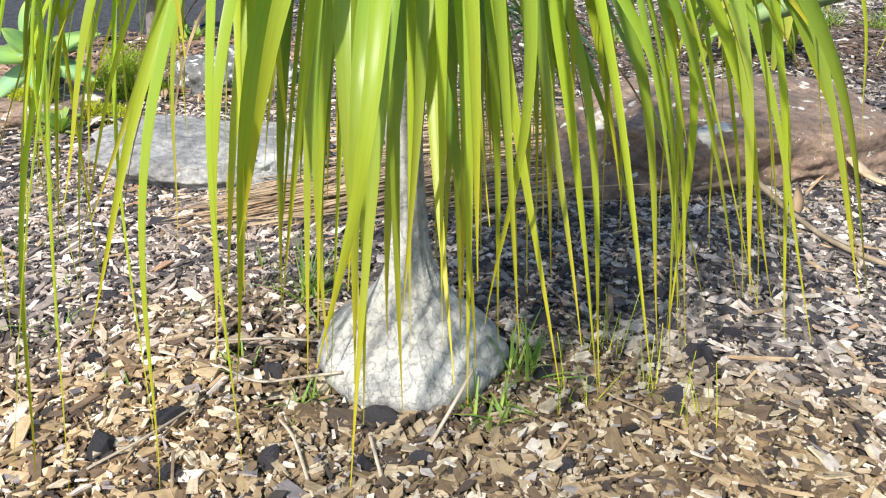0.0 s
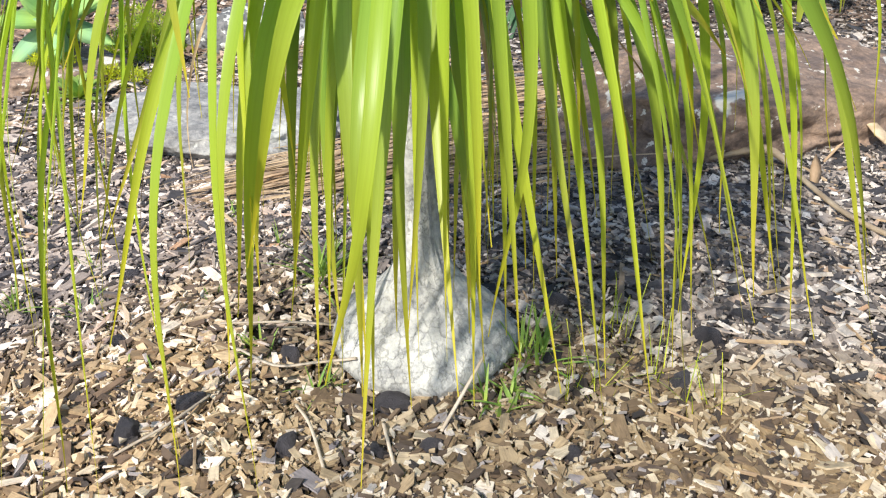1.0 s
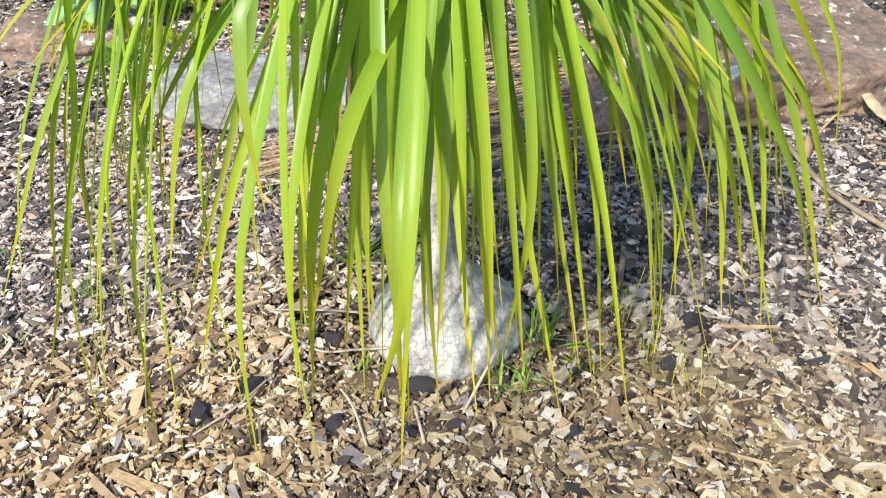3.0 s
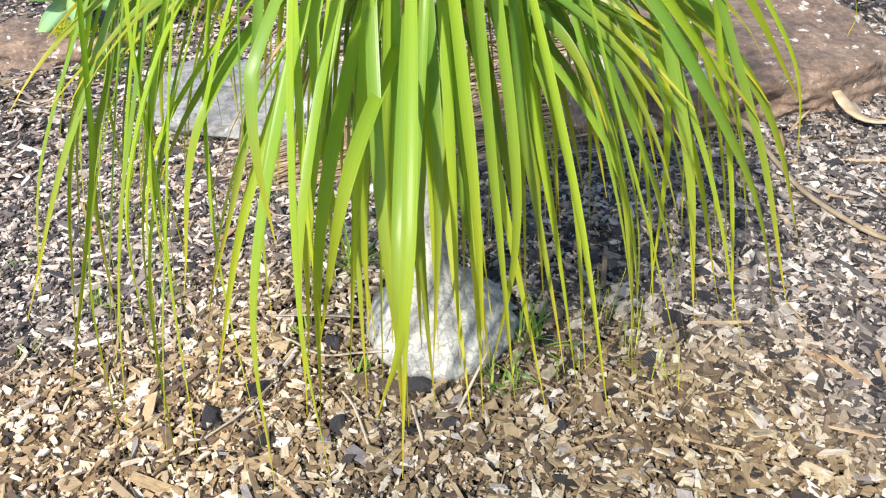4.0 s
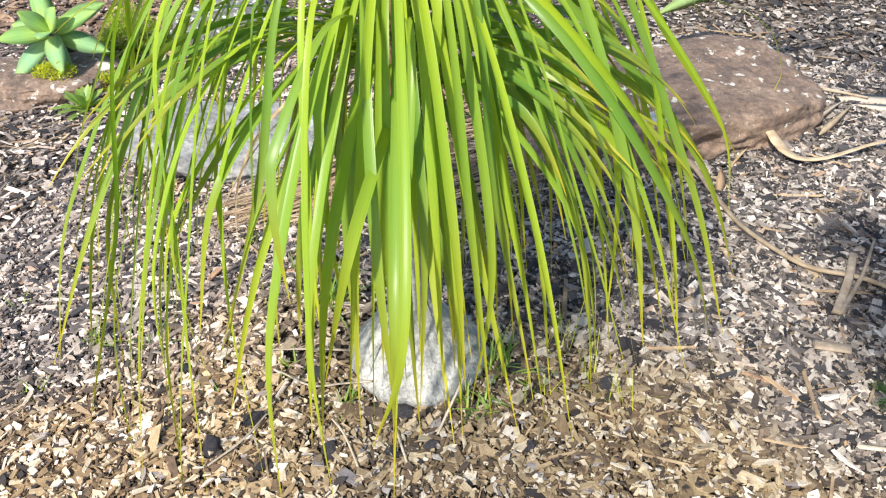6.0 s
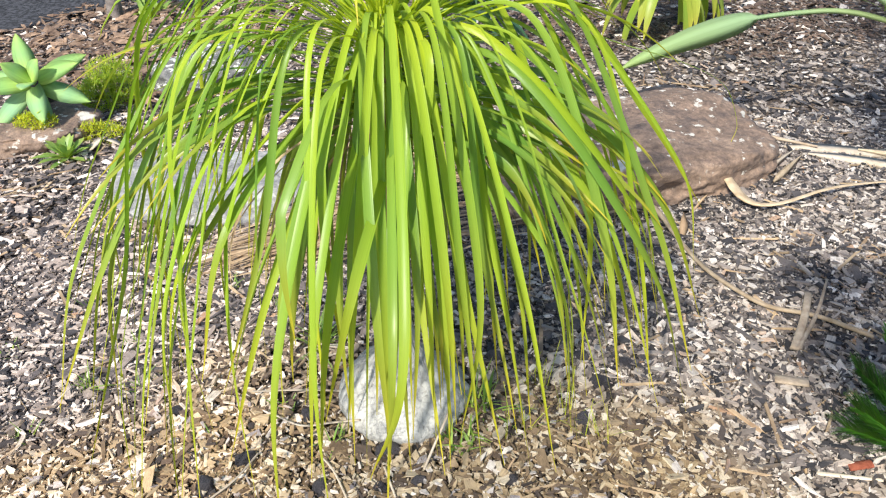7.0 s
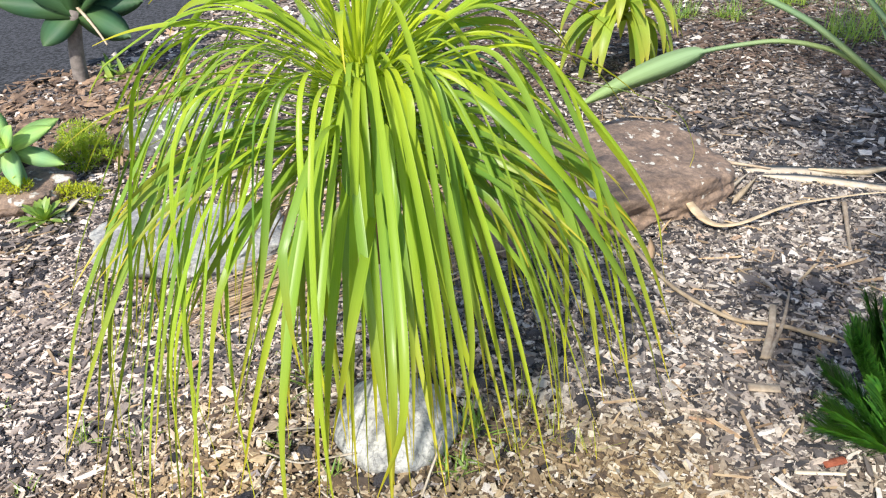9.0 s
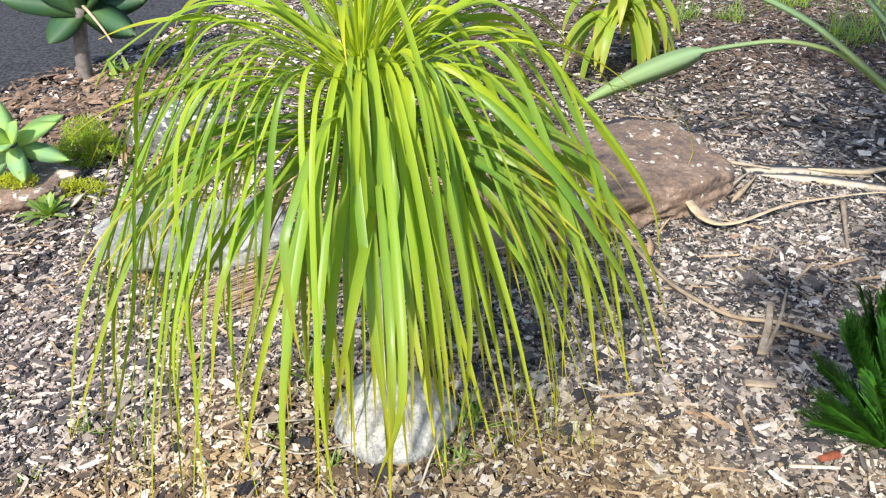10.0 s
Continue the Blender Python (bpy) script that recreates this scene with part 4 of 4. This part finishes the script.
def cycad(place, label, seed):
    """Stiff fronds, each with two close rows of narrow leaflets."""
    rng = random.Random(seed)
    top = thing("cycad", place, label, "cycad")
    fronds = [(170, 22, 0.2), (164, 30, 0.19), (166, 66, 0.36), (140, 78, 0.42), (110, 64, 0.38), (75, 76, 0.42), (10, 62, 0.38), (-40, 58, 0.34), (-85, 40, 0.22), (100, 50, 0.32), (35, 42, 0.32), (200, 84, 0.41),
              (-60, 76, 0.33), (150, 62, 0.36), (125, 84, 0.41), (172, 60, 0.34), (186, 74, 0.38), (158, 74, 0.40), (178, 68, 0.37), (205, 60, 0.3), (120, 70, 0.4), (90, 82, 0.42), (160, 52, 0.28)]
    for n, (az, elev, length) in enumerate(fronds):
        pts = arc((0, 0, 0.0), az + rng.uniform(-6, 6), elev + rng.uniform(-4, 4), length * 0.98, rng.uniform(0.3, 1.3), 28)
        frond = part("frond", mesh_from("frond", *tube_data(pts, [0.004 * (1 - 0.7 * j / 28) for j in range(29)], 5)[:2], M_CYCAD), top)
        # the two low fronds take a lighter green, sunlight painted into the leaf
        mat = M_FERN if n == 11 else M_CYCAD_SUNLIT if n < 2 else M_CYCAD
        datas = []
        for j in range(2, 29):
            d = (pts[j] - pts[j - 1]).normalized()
            sd = d.cross(Vector((0, 0, 1))).normalized()
            up = sd.cross(d)
            ll = 0.105 * math.sin(math.pi * min(1, (j / 28) * 0.66 + 0.22)) ** 0.6
            for m in range(6):
                p = pts[j - 1].lerp(pts[j], m / 6)
                for sg in (-1, 1):
                    way = (sd * sg * rng.uniform(0.35, 0.7) + d * 0.95 + up * rng.uniform(0.05, 0.45)).normalized()
                    far = ll * rng.uniform(0.85, 1.08)
                    line = [p + way * far * q + Vector((0, 0, -0.014 * q * q)) for q in (0, 0.35, 0.7, 1.0)]
                    datas.append(blade_data(line, 0.0062, 0.1, lambda s: 1 - s ** 3 * 0.9, side=d.cross(way) + sd * 0.5 * sg))
        v, f, u = joined(datas)
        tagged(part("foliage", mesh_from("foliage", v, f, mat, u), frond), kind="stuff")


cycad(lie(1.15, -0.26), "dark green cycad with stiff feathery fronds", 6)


# ---- dry litter on the mulch ----
def dry_stem(name, points, radius, label, mat, sides=7, squash=1.0, end=0.5, wide=None):
    """A dry stem or strip lying along points, given as x, y and height over the ground."""
    base = lie(*points[0][:2])
    line = smooth_line([lie(*p) - base for p in points], 30)
    radii = [radius * (1 + (end - 1) * i / 30) * (wide(i / 30) if wide else 1) for i in range(31)]
    v, f, u = tube_data(line, radii, sides, squash)
    ob = new(name, mesh_from(name, v, f, mat, u))
    ob.location = base
    return tagged(ob, label, "dry litter")


dry_stem("dry_frond", [(0.99, 1.2, 0.13), (1.0, 1.05, 0.09), (1.05, 0.89, 0.045), (1.15, 0.86, 0.04), (1.36, 0.96, 0.045), (1.58, 1.03, 0.03), (1.77, 1.04, 0.03), (2.0, 1.0, 0.02)],
         0.030, "curled pale dry frond with a long stalk beside the boulder", M_BARKSTEM, 8, 0.3, 0.3, lambda s: 0.12 + 0.36 * min(1, 4 * s) + 0.6 * math.exp(-((s - 0.27) / 0.12) ** 2))
dry_stem("dry_branch", [(0.58, 0.85, 0.02), (0.72, 0.84, 0.05), (0.78, 0.68, 0.03), (0.83, 0.5, 0.025), (0.9, 0.36, 0.03), (0.97, 0.29, 0.025), (1.08, 0.24, 0.03), (1.2, 0.16, 0.02)],
         0.010, "long thin pale dry stem curving over the mulch", M_BARKSTEM, 8, 0.8, 1.1, lambda s: 0.75 + 0.9 * math.exp(-((s - 0.13) / 0.06) ** 2))
def dry_ribbon(points, width, label, mat):
    """A strip of dead leaf lying along points (x, y, height over the ground), its edges curled."""
    base = lie(*points[0][:2])
    line = smooth_line([lie(*p) - base for p in points], 24)
    across = Vector((0.28, 0.8, 0.5))
    v, f, u = blade_data(line, width, 0.08, lambda q: min(1, 0.3 + 4 * q) * min(1, 0.12 + 1.7 * (1 - q)), side=across, thick=0.002)
    ob = new("dry_strip", mesh_from("dry_strip", v, f, mat, u))
    ob.location = base
    return tagged(ob, label, "dry litter")


dry_ribbon([(1.33, 1.37, 0.016), (1.5, 1.32, 0.02), (1.64, 1.27, 0.02), (1.8, 1.21, 0.016)], 0.05, "broad flat pale strip of dry leaf", M_PALE)
dry_ribbon([(1.4, 1.3, 0.016), (1.6, 1.2, 0.02), (1.8, 1.09, 0.02), (2.05, 0.97, 0.016)], 0.044, "broad flat pale strip of dry leaf", M_PALE)
dry_ribbon([(1.58, 1.3, 0.03), (1.75, 1.24, 0.03), (1.86, 1.25, 0.03), (2.1, 1.28, 0.02)], 0.032, "narrow tan strip of dry leaf", M_BARKSTEM)
dry_ribbon([(1.16, 1.1, 0.02), (1.24, 1.18, 0.035), (1.34, 1.3, 0.03)], 0.028, "short flat strip of dry leaf", M_PALE)
dry_ribbon([(1.2, 1.06, 0.02), (1.28, 1.15, 0.03), (1.36, 1.26, 0.03)], 0.03, "short flat strip of dry leaf", M_BARKSTEM)
dry_stem("twig", [(1.30, 1.45, 0.02), (1.44, 1.33, 0.03)], 0.008, "short red-brown twig beside the boulder", M_STICK)
dry_stem("stick", [(0.98, 0.11, 0.02), (1.04, 0.23, 0.035), (1.09, 0.35, 0.03)], 0.012, "split brown stick lying on the mulch", M_STICK, 7, 0.5, 0.9)
dry_stem("stick", [(0.99, 0.11, 0.02), (1.08, 0.25, 0.035), (1.15, 0.39, 0.05)], 0.007, "thin brown stick lying on the mulch", M_STICK)
dry_stem("stick", [(1.58, 0.98, 0.03), (1.46, 0.66, 0.02)], 0.010, "thin brown stick lying on the mulch", M_STICK)
dry_stem("dry_stalk", [(-0.42, -0.06, 0.02), (-0.28, -0.08, 0.045), (-0.16, -0.09, 0.05)], 0.0032, "pale dry stalk lying against the palm's foot", M_PALE, 6, 0.6, 1.3)
dry_stem("dry_stalk", [(-0.36, -0.13, 0.015), (-0.27, -0.18, 0.02), (-0.19, -0.19, 0.04), (-0.12, -0.2, 0.06)], 0.0032, "pale dry stalk lying against the palm's foot", M_PALE, 6, 0.6, 1.3)
dry_stem("dry_stalk", [(0.04, -0.31, 0.012), (0.06, -0.25, 0.03), (0.09, -0.18, 0.07)], 0.0032, "pale dry stalk lying against the palm's foot", M_PALE, 6, 0.6, 1.0)
dry_stem("dry_stalk", [(-0.2, -0.28, 0.02), (-0.16, -0.33, 0.02), (-0.10, -0.44, 0.012)], 0.0032, "thin dry stalk on the chips", M_PALE, 6, 0.6, 0.8)
dry_stem("dry_stalk", [(-0.05, -0.31, 0.02), (-0.03, -0.36, 0.02), (0.0, -0.43, 0.012)], 0.0032, "thin dry stalk on the chips", M_PALE, 6, 0.6, 0.8)
dry_stem("dry_stalk", [(-0.44, -0.42, 0.015), (-0.38, -0.36, 0.03), (-0.35, -0.27, 0.02)], 0.0032, "thin dry stalk on the chips", M_PALE, 6, 0.6, 0.8)
dry_stem("bark_piece", [(0.975, -0.29, 0.012), (1.025, -0.283, 0.016)], 0.013, "orange-red block of bark on the mulch", simple_mat("red_bark", (0.2, 0.045, 0.02), (0.42, 0.13, 0.07), 60.0), 8, 0.5, 1.0)
dry_stem("bark_piece", [(0.90, -0.0, 0.015), (0.975, -0.02, 0.018)], 0.022, "flat weathered square of bark on the mulch", M_STICK, 8, 0.3, 1.0)
dry_stem("bark_strip", [(0.90, -0.31, 0.014), (1.03, -0.33, 0.016)], 0.008, "pale bleached splinter of wood on the mulch", M_PALE, 7, 0.5, 0.7)


def curled_leaf(place, azimuth, elev, length, width, curl, label, mat):
    """A dead leaf lying loose, its edges rolled up."""
    pts = arc((0, 0, 0), azimuth, elev, length, curl, 12, 3.0)
    v, f, u = blade_data(pts, width, 0.3, lambda q: max(0.06, (0.2 + 2.2 * q) * (1 - q) ** 1.1), thick=0.0012)
    ob = new("dry_leaf", mesh_from("dry_leaf", v, f, mat, u))
    ob.location = place
    return tagged(ob, label, "dry leaf")


M_TANLEAF = simple_mat("tan_leaf", (0.40, 0.26, 0.14), (0.62, 0.45, 0.28), 26.0, 0.7, 0.3, 90.0)
curled_leaf(lie(0.81, 0.70, 0.004), 80, 62, 0.085, 0.045, 5, "tan dead leaf standing on end in the mulch", M_TANLEAF)
curled_leaf(lie(0.50, 0.84, 0.012), 20, 16, 0.10, 0.05, 6, "curled tan dead leaf lying beside the boulder", M_TANLEAF)
curled_leaf(lie(-1.53, 1.45, 0.01), 60, 30, 0.11, 0.06, 5, "pale dead leaf lying between the succulents", M_PALE)
curled_leaf(lie(-1.42, 1.52, 0.01), 150, 20, 0.09, 0.05, 6, "pale dead leaf lying between the succulents", M_PALE)


def straw_pile():
    rng = random.Random(44)
    datas = []
    for i in range(230):
        x, y = rng.uniform(-0.25, 0.5), rng.uniform(0.72, 1.65)
        hgt = 0.012 + 0.05 * rng.random()
        ln = rng.uniform(0.35, 0.75)
        az = math.pi + rng.gauss(0.12, 0.16) + 0.35 * max(0, 1.1 - y)
        bend = rng.uniform(-0.1, 0.55)
        pts, p = [], Vector((x, y))
        for j in range(13):
            s = j / 12
            pts.append(lie(p.x, p.y, hgt * (1 - 0.7 * s) + 0.012 * math.sin(3 * s + i)))
            b = az + bend * s
            p = p + Vector((math.cos(b), math.sin(b))) * ln / 12
        datas.append(blade_data(pts, rng.uniform(0.005, 0.012), 0.5, leaf_profile, side=Vector((math.sin(az), -math.cos(az), rng.uniform(-0.5, 0.5)))))
    for i in range(120):
        x, y = rng.gauss(-0.05, 0.1), rng.gauss(0.98, 0.1)
        tx, ty = rng.gauss(-0.72, 0.1), rng.gauss(0.58, 0.07)
        a, b = Vector((x, y)), Vector((tx, ty))
        side = Vector(((b - a).y, -(b - a).x)) * rng.uniform(-0.12, 0.05)
        hgt, pts = rng.uniform(0.012, 0.06), []
        for j in range(13):
            q = j / 12
            p = a.lerp(b, q) + side * math.sin(math.pi * q)
            pts.append(lie(p.x, p.y, 0.012 + hgt * (1 - q) ** 0.7))
        datas.append(blade_data(pts, rng.uniform(0.006, 0.012), 0.5, leaf_profile, side=Vector((0.5, -0.7, rng.uniform(-0.4, 0.4)))))
    v, f, u = joined(datas)
    tagged(new("dry_leaf_pile", mesh_from("dry_leaf_pile", v, f, M_STRAW_PILE, u)), "pile of long shed straw-coloured leaves behind the palm", "dry leaves", kind="stuff")


straw_pile()


# ---- dark stones among the chips ----
def stone_mesh(seed):
    bm = bmesh.new()
    bmesh.ops.create_icosphere(bm, subdivisions=4, radius=1.0)
    off = Vector((seed, seed * 2, seed * 0.7))
    cuts = [(Vector((math.cos(k * 1.1 + seed), math.sin(k * 1.1 + seed), 0.35 + 0.3 * math.sin(k * 2.3 + seed))).normalized(), 0.62 + 0.2 * abs(math.sin(3 * k + seed))) for k in range(6)]
    for v in bm.verts:
        d = v.co.normalized()
        q = d * (1 + 0.3 * noise.noise(d * 1.3 + off) + 0.12 * noise.noise(d * 3.4 + off) + 0.05 * noise.noise(d * 9 + off))
        # broken faces
        for way, far in cuts:
            over = q.dot(way) - far
            if over > 0:
                q = q - way * over * 0.85
        v.co = q
    me = bpy.data.meshes.new("stone")
    bm.to_mesh(me)
    bm.free()
    me.materials.append(M_STONE)
    me.polygons.foreach_set("use_smooth", [True] * len(me.polygons))
    return me


STONES = [(0.47, -0.01, 0.042), (0.41, -0.14, 0.03), (-0.26, -0.13, 0.035), (-0.05, -0.25, 0.038), (-0.19, -0.36, 0.034), (-0.05, -0.36, 0.028),
          (-0.38, -0.28, 0.035), (-0.45, -0.36, 0.04), (0.2, 0.09, 0.035), (0.2, -0.1, 0.036), (0.28, -0.12, 0.028), (0.37, 0.31, 0.035), (0.24, -0.33, 0.025),
          (-0.6, -0.12, 0.025), (0.03, -0.34, 0.03), (0.43, 0.09, 0.036), (0.54, 0.07, 0.03), (-0.32, -0.41, 0.03), (0.30, 0.2, 0.03), (0.16, 0.2, 0.03), (-0.7, 0.12, 0.03)]
meshes = [stone_mesh(k * 1.7) for k in range(5)]
for n, (x, y, r) in enumerate(STONES):
    ob = new("stone", meshes[n % 5])
    ob.matrix_world = Matrix.Translation(lie(x, y, 0.22 * r)) @ pose(0, 0, 0, 0, 0, n * 67) @ Matrix.Diagonal((0.9 * r, r * 0.66, r * 0.5, 1))
    tagged(ob, "rounded blue-black stone half buried in the wood chips", "stone", "dark stones among the chips")


# ---- small plants ----
def tuft(name, place, count, length, width, mat, label, seed, spread=0.02, e=(20, 85), k=2.5):
    """A tuft of narrow leaves growing out of the mulch; in a dense clump the leaves are joined."""
    rng = random.Random(seed)
    top = thing(name, place, label, "plant")
    datas = []
    for i in range(count):
        az = rng.uniform(0, 360)
        a, r = radians(rng.uniform(0, 360)), spread * rng.random() ** 0.5
        pts = arc((r * math.cos(a), r * math.sin(a), -0.005), az, rng.uniform(*e), length * rng.uniform(0.5, 1.1), k / length * 0.3, 7)
        datas.append(blade_data(pts, width * rng.uniform(0.7, 1.1), 0.3))
    if count <= 36:
        for v, f, u in datas:
            part("leaf", mesh_from("leaf", v, f, mat, u), top)
    else:
        v, f, u = joined(datas)
        tagged(part("foliage", mesh_from("foliage", v, f, mat, u), top), kind="stuff")
    return top


def cushion(name, place, size, count, mat, label, seed, leaf=(0.022, 0.005), twigs=0):
    """A low spreading plant: many short shoots, each with little leaves."""
    rng = random.Random(seed)
    datas = []
    for i in range(count):
        a, r = rng.uniform(0, 2 * math.pi), rng.random() ** 0.5
        x, y = math.cos(a) * r * size[0], math.sin(a) * r * size[1]
        z = size[2] * (1 - r * r) * rng.uniform(0.4, 1.15)
        for j in range(7):
            d = Vector((rng.gauss(0, 1), rng.gauss(0, 1), rng.uniform(0.1, 1.4))).normalized()
            p = Vector((x, y, z)) + Vector((rng.gauss(0, 0.008), rng.gauss(0, 0.008), rng.gauss(0, 0.006)))
            ln = leaf[0] * rng.uniform(0.6, 1.3)
            datas.append(blade_data([p, p + d * ln * 0.5, p + d * ln + Vector((0, 0, -0.1 * ln))], leaf[1] * rng.uniform(0.7, 1.2), 0.3, lambda s: 1.1 - s))
        if twigs and i % twigs == 0:
            datas.append(tube_data([Vector((x * 0.3, y * 0.3, 0)), Vector((x * 0.7, y * 0.7, z * 0.7)), Vector((x, y, z))], [0.0018] * 3, 4))
    v, f, u = joined(datas)
    ob = new(name, mesh_from(name, v, f, mat, u))
    ob.location = place
    return tagged(ob, label, "plant")


tuft("grass_tuft", lie(-0.28, 0.15), 40, 0.15, 0.006, M_HERB, "small green grass tuft in the mulch", 1)
tuft("grass_tuft", lie(0.125, -0.22), 34, 0.085, 0.008, M_HERB, "small green weed at the palm's foot", 2, 0.04)
tuft("grass_tuft", lie(0.16, -0.11), 36, 0.13, 0.007, M_HERB, "small green weed at the palm's foot", 3, 0.03)
tuft("grass_tuft", lie(-0.18, -0.22), 16, 0.06, 0.006, M_HERB, "small green weed at the palm's foot", 4, 0.03)
tuft("grass_tuft", lie(-0.88, -0.03), 16, 0.10, 0.007, M_HERB, "pale green grass tuft in the mulch", 5)
tuft("grass_tuft", lie(-0.82, 0.15), 10, 0.07, 0.005, M_HERB, "pale green grass tuft in the mulch", 6)
for n, (x, y, size) in enumerate([(-0.72, -0.02, 0.06), (-0.5, 0.05, 0.05), (-0.42, 0.3, 0.06), (-0.62, 0.42, 0.06), (-1.02, 0.35, 0.07), (-1.1, 0.7, 0.07), (-0.33, -0.1, 0.05), (-0.52, -0.2, 0.04), (-1.15, 0.1, 0.06), (-0.95, -0.22, 0.06)]):
    tuft("weed", lie(x, y), 14, size, 0.005, M_HERB, "small pale green weed sprouting through the mulch", 60 + n, 0.03, (10, 80))
for n, (x, y) in enumerate([(0.26, -0.2), (0.36, -0.12), (0.44, -0.2), (0.31, -0.02)]):
    tuft("grass_wisp", lie(x, y), 12, 0.13, 0.0022, M_MOSS, "wisp of thin yellow grass in the chips", 80 + n, 0.04, (45, 88), 1.5)


def rosette(place, count, length, width, mat, label, seed):
    rng = random.Random(seed)
    top = thing("rosette", place, label, "plant")
    for i in range(count):
        pts = arc((0, 0, 0.005), i * 137.5 + rng.uniform(-10, 10), 12 + 60 * i / count, length * rng.uniform(0.75, 1.1) * (1 - 0.35 * i / count), rng.uniform(2, 5), 8)
        data = blade_data(pts, width * rng.uniform(0.8, 1.1), 0.25, lambda s: (0.25 + 1.3 * s) * (1 - s ** 5) * (1 + 0.12 * math.sin(26 * s)))
        part("leaf", mesh_from("leaf", *data[:2], mat, data[2]), top)


rosette(lie(-1.60, 1.40), 26, 0.15, 0.032, M_HERB, "small green rosette with toothed leaves", 7)
for n, (x, y, w) in enumerate([(2.6, 3.2, 0.4), (2.95, 3.4, 0.4), (2.1, 3.9, 0.15), (3.1, 3.0, 0.3), (2.6, 4.2, 0.4), (1.8, 4.0, 0.15), (-0.5, 3.6, 0.12), (0.6, 3.5, 0.12)]):
    tuft("grass_clump", lie(x, y), int(60 + 200 * w), 0.12 + 0.45 * w, 0.007, M_HERB, "clump of green grass at the back of the bed", 20 + n, 0.3 * w + 0.05)
tuft("weed", lie(-2.08, 3.66), 26, 0.2, 0.05, M_HERB, "low leafy weed at the foot of the tall agave", 91, 0.1, (10, 60))
cushion("sedum", lie(-1.80, 1.58, 0.10), (0.10, 0.06, 0.035), 130, M_MOSS, "yellow-green sedum growing on the stone", 1, (0.018, 0.005))
cushion("sedum", lie(-1.56, 1.64, 0.0), (0.16, 0.08, 0.06), 160, M_MOSS, "yellow-green sedum spreading between the stones", 2, (0.02, 0.005))
cushion("asparagus_fern", lie(-1.69, 2.1, 0.0), (0.18, 0.16, 0.2), 430, M_FERN, "feathery green fern-like bush behind the stones", 3, (0.03, 0.005), 6)


# ---- unseen tree, added to shade parts of the bed ----
def shade_tree(foot, label, seed):
    rng = random.Random(seed)
    top = thing("tree", foot, label, "tree")
    trunk = smooth_line([(0, 0, -0.1), (-0.05, 0.05, 1.0), (-0.25, 0.1, 2.0), (-0.7, 0.3, 2.8)], 16)
    part("trunk", mesh_from("trunk", *tube_data(trunk, [0.16 - 0.006 * i for i in range(17)], 12)[:2], M_GREYSTEM), top)
    fall = Vector((SUN_FROM.x, SUN_FROM.y, 0)) / SUN_FROM.z
    leaves = []
    # ground spots to darken; each leaf clump hangs sunward of its spot
    for x, y, size, h in [(2.0, 1.62, 0.34, 3.3), (2.5, 2.2, 0.38, 3.6), (2.9, 2.5, 0.5, 3.8), (1.2, 0.43, 0.11, 3.1), (1.1, 0.12, 0.07, 3.0), (2.6, 3.2, 0.4, 3.7), (3.3, 1.7, 0.5, 3.4), (1.75, 0.7, 0.2, 3.2)]:
        c = lie(x, y) + fall * h + Vector((0, 0, h)) - foot
        limb = smooth_line([trunk[-1], trunk[-1].lerp(c, 0.5) + Vector((0, 0, 0.25)), c], 8)
        part("limb", mesh_from("limb", *tube_data(limb, [0.05 - 0.004 * i for i in range(9)], 7)[:2], M_GREYSTEM), top)
        for i in range(int((950 if size > 0.2 else 600) * size)):
            d = Vector((rng.gauss(0, 1), rng.gauss(0, 1), rng.gauss(0, 0.6))) * size * 0.55
            w = Vector((rng.gauss(0, 1), rng.gauss(0, 1), rng.uniform(-0.9, 0.2))).normalized() * rng.uniform(0.09, 0.15)
            p = c + d
            leaves.append(blade_data([p, p + w * 0.5, p + w], 0.045, 0.2, lambda q: 0.3 + 1.4 * q if q < 0.5 else 2.0 - 1.95 * q))
    v, f, u = joined(leaves)
    part("crown", mesh_from("crown", v, f, M_DARKLEAF, u), top, "loose crown of dark green leaves")


shade_tree(lie(3.2, -2.2), "unseen leafy tree added to shade parts of the mulch", 3)


loose_chips(GROUND, 300)
loose_chips(GROUND, 150, "bark_splinter", (-1.0, -0.5, -0.45, 0.6), (0.04, 0.08), (0.12, 0.26), 78)
loose_chips(GROUND, 150, "bark_splinter", (0.65, 1.3, -0.4, 0.7), (0.04, 0.08), (0.12, 0.3), 79)
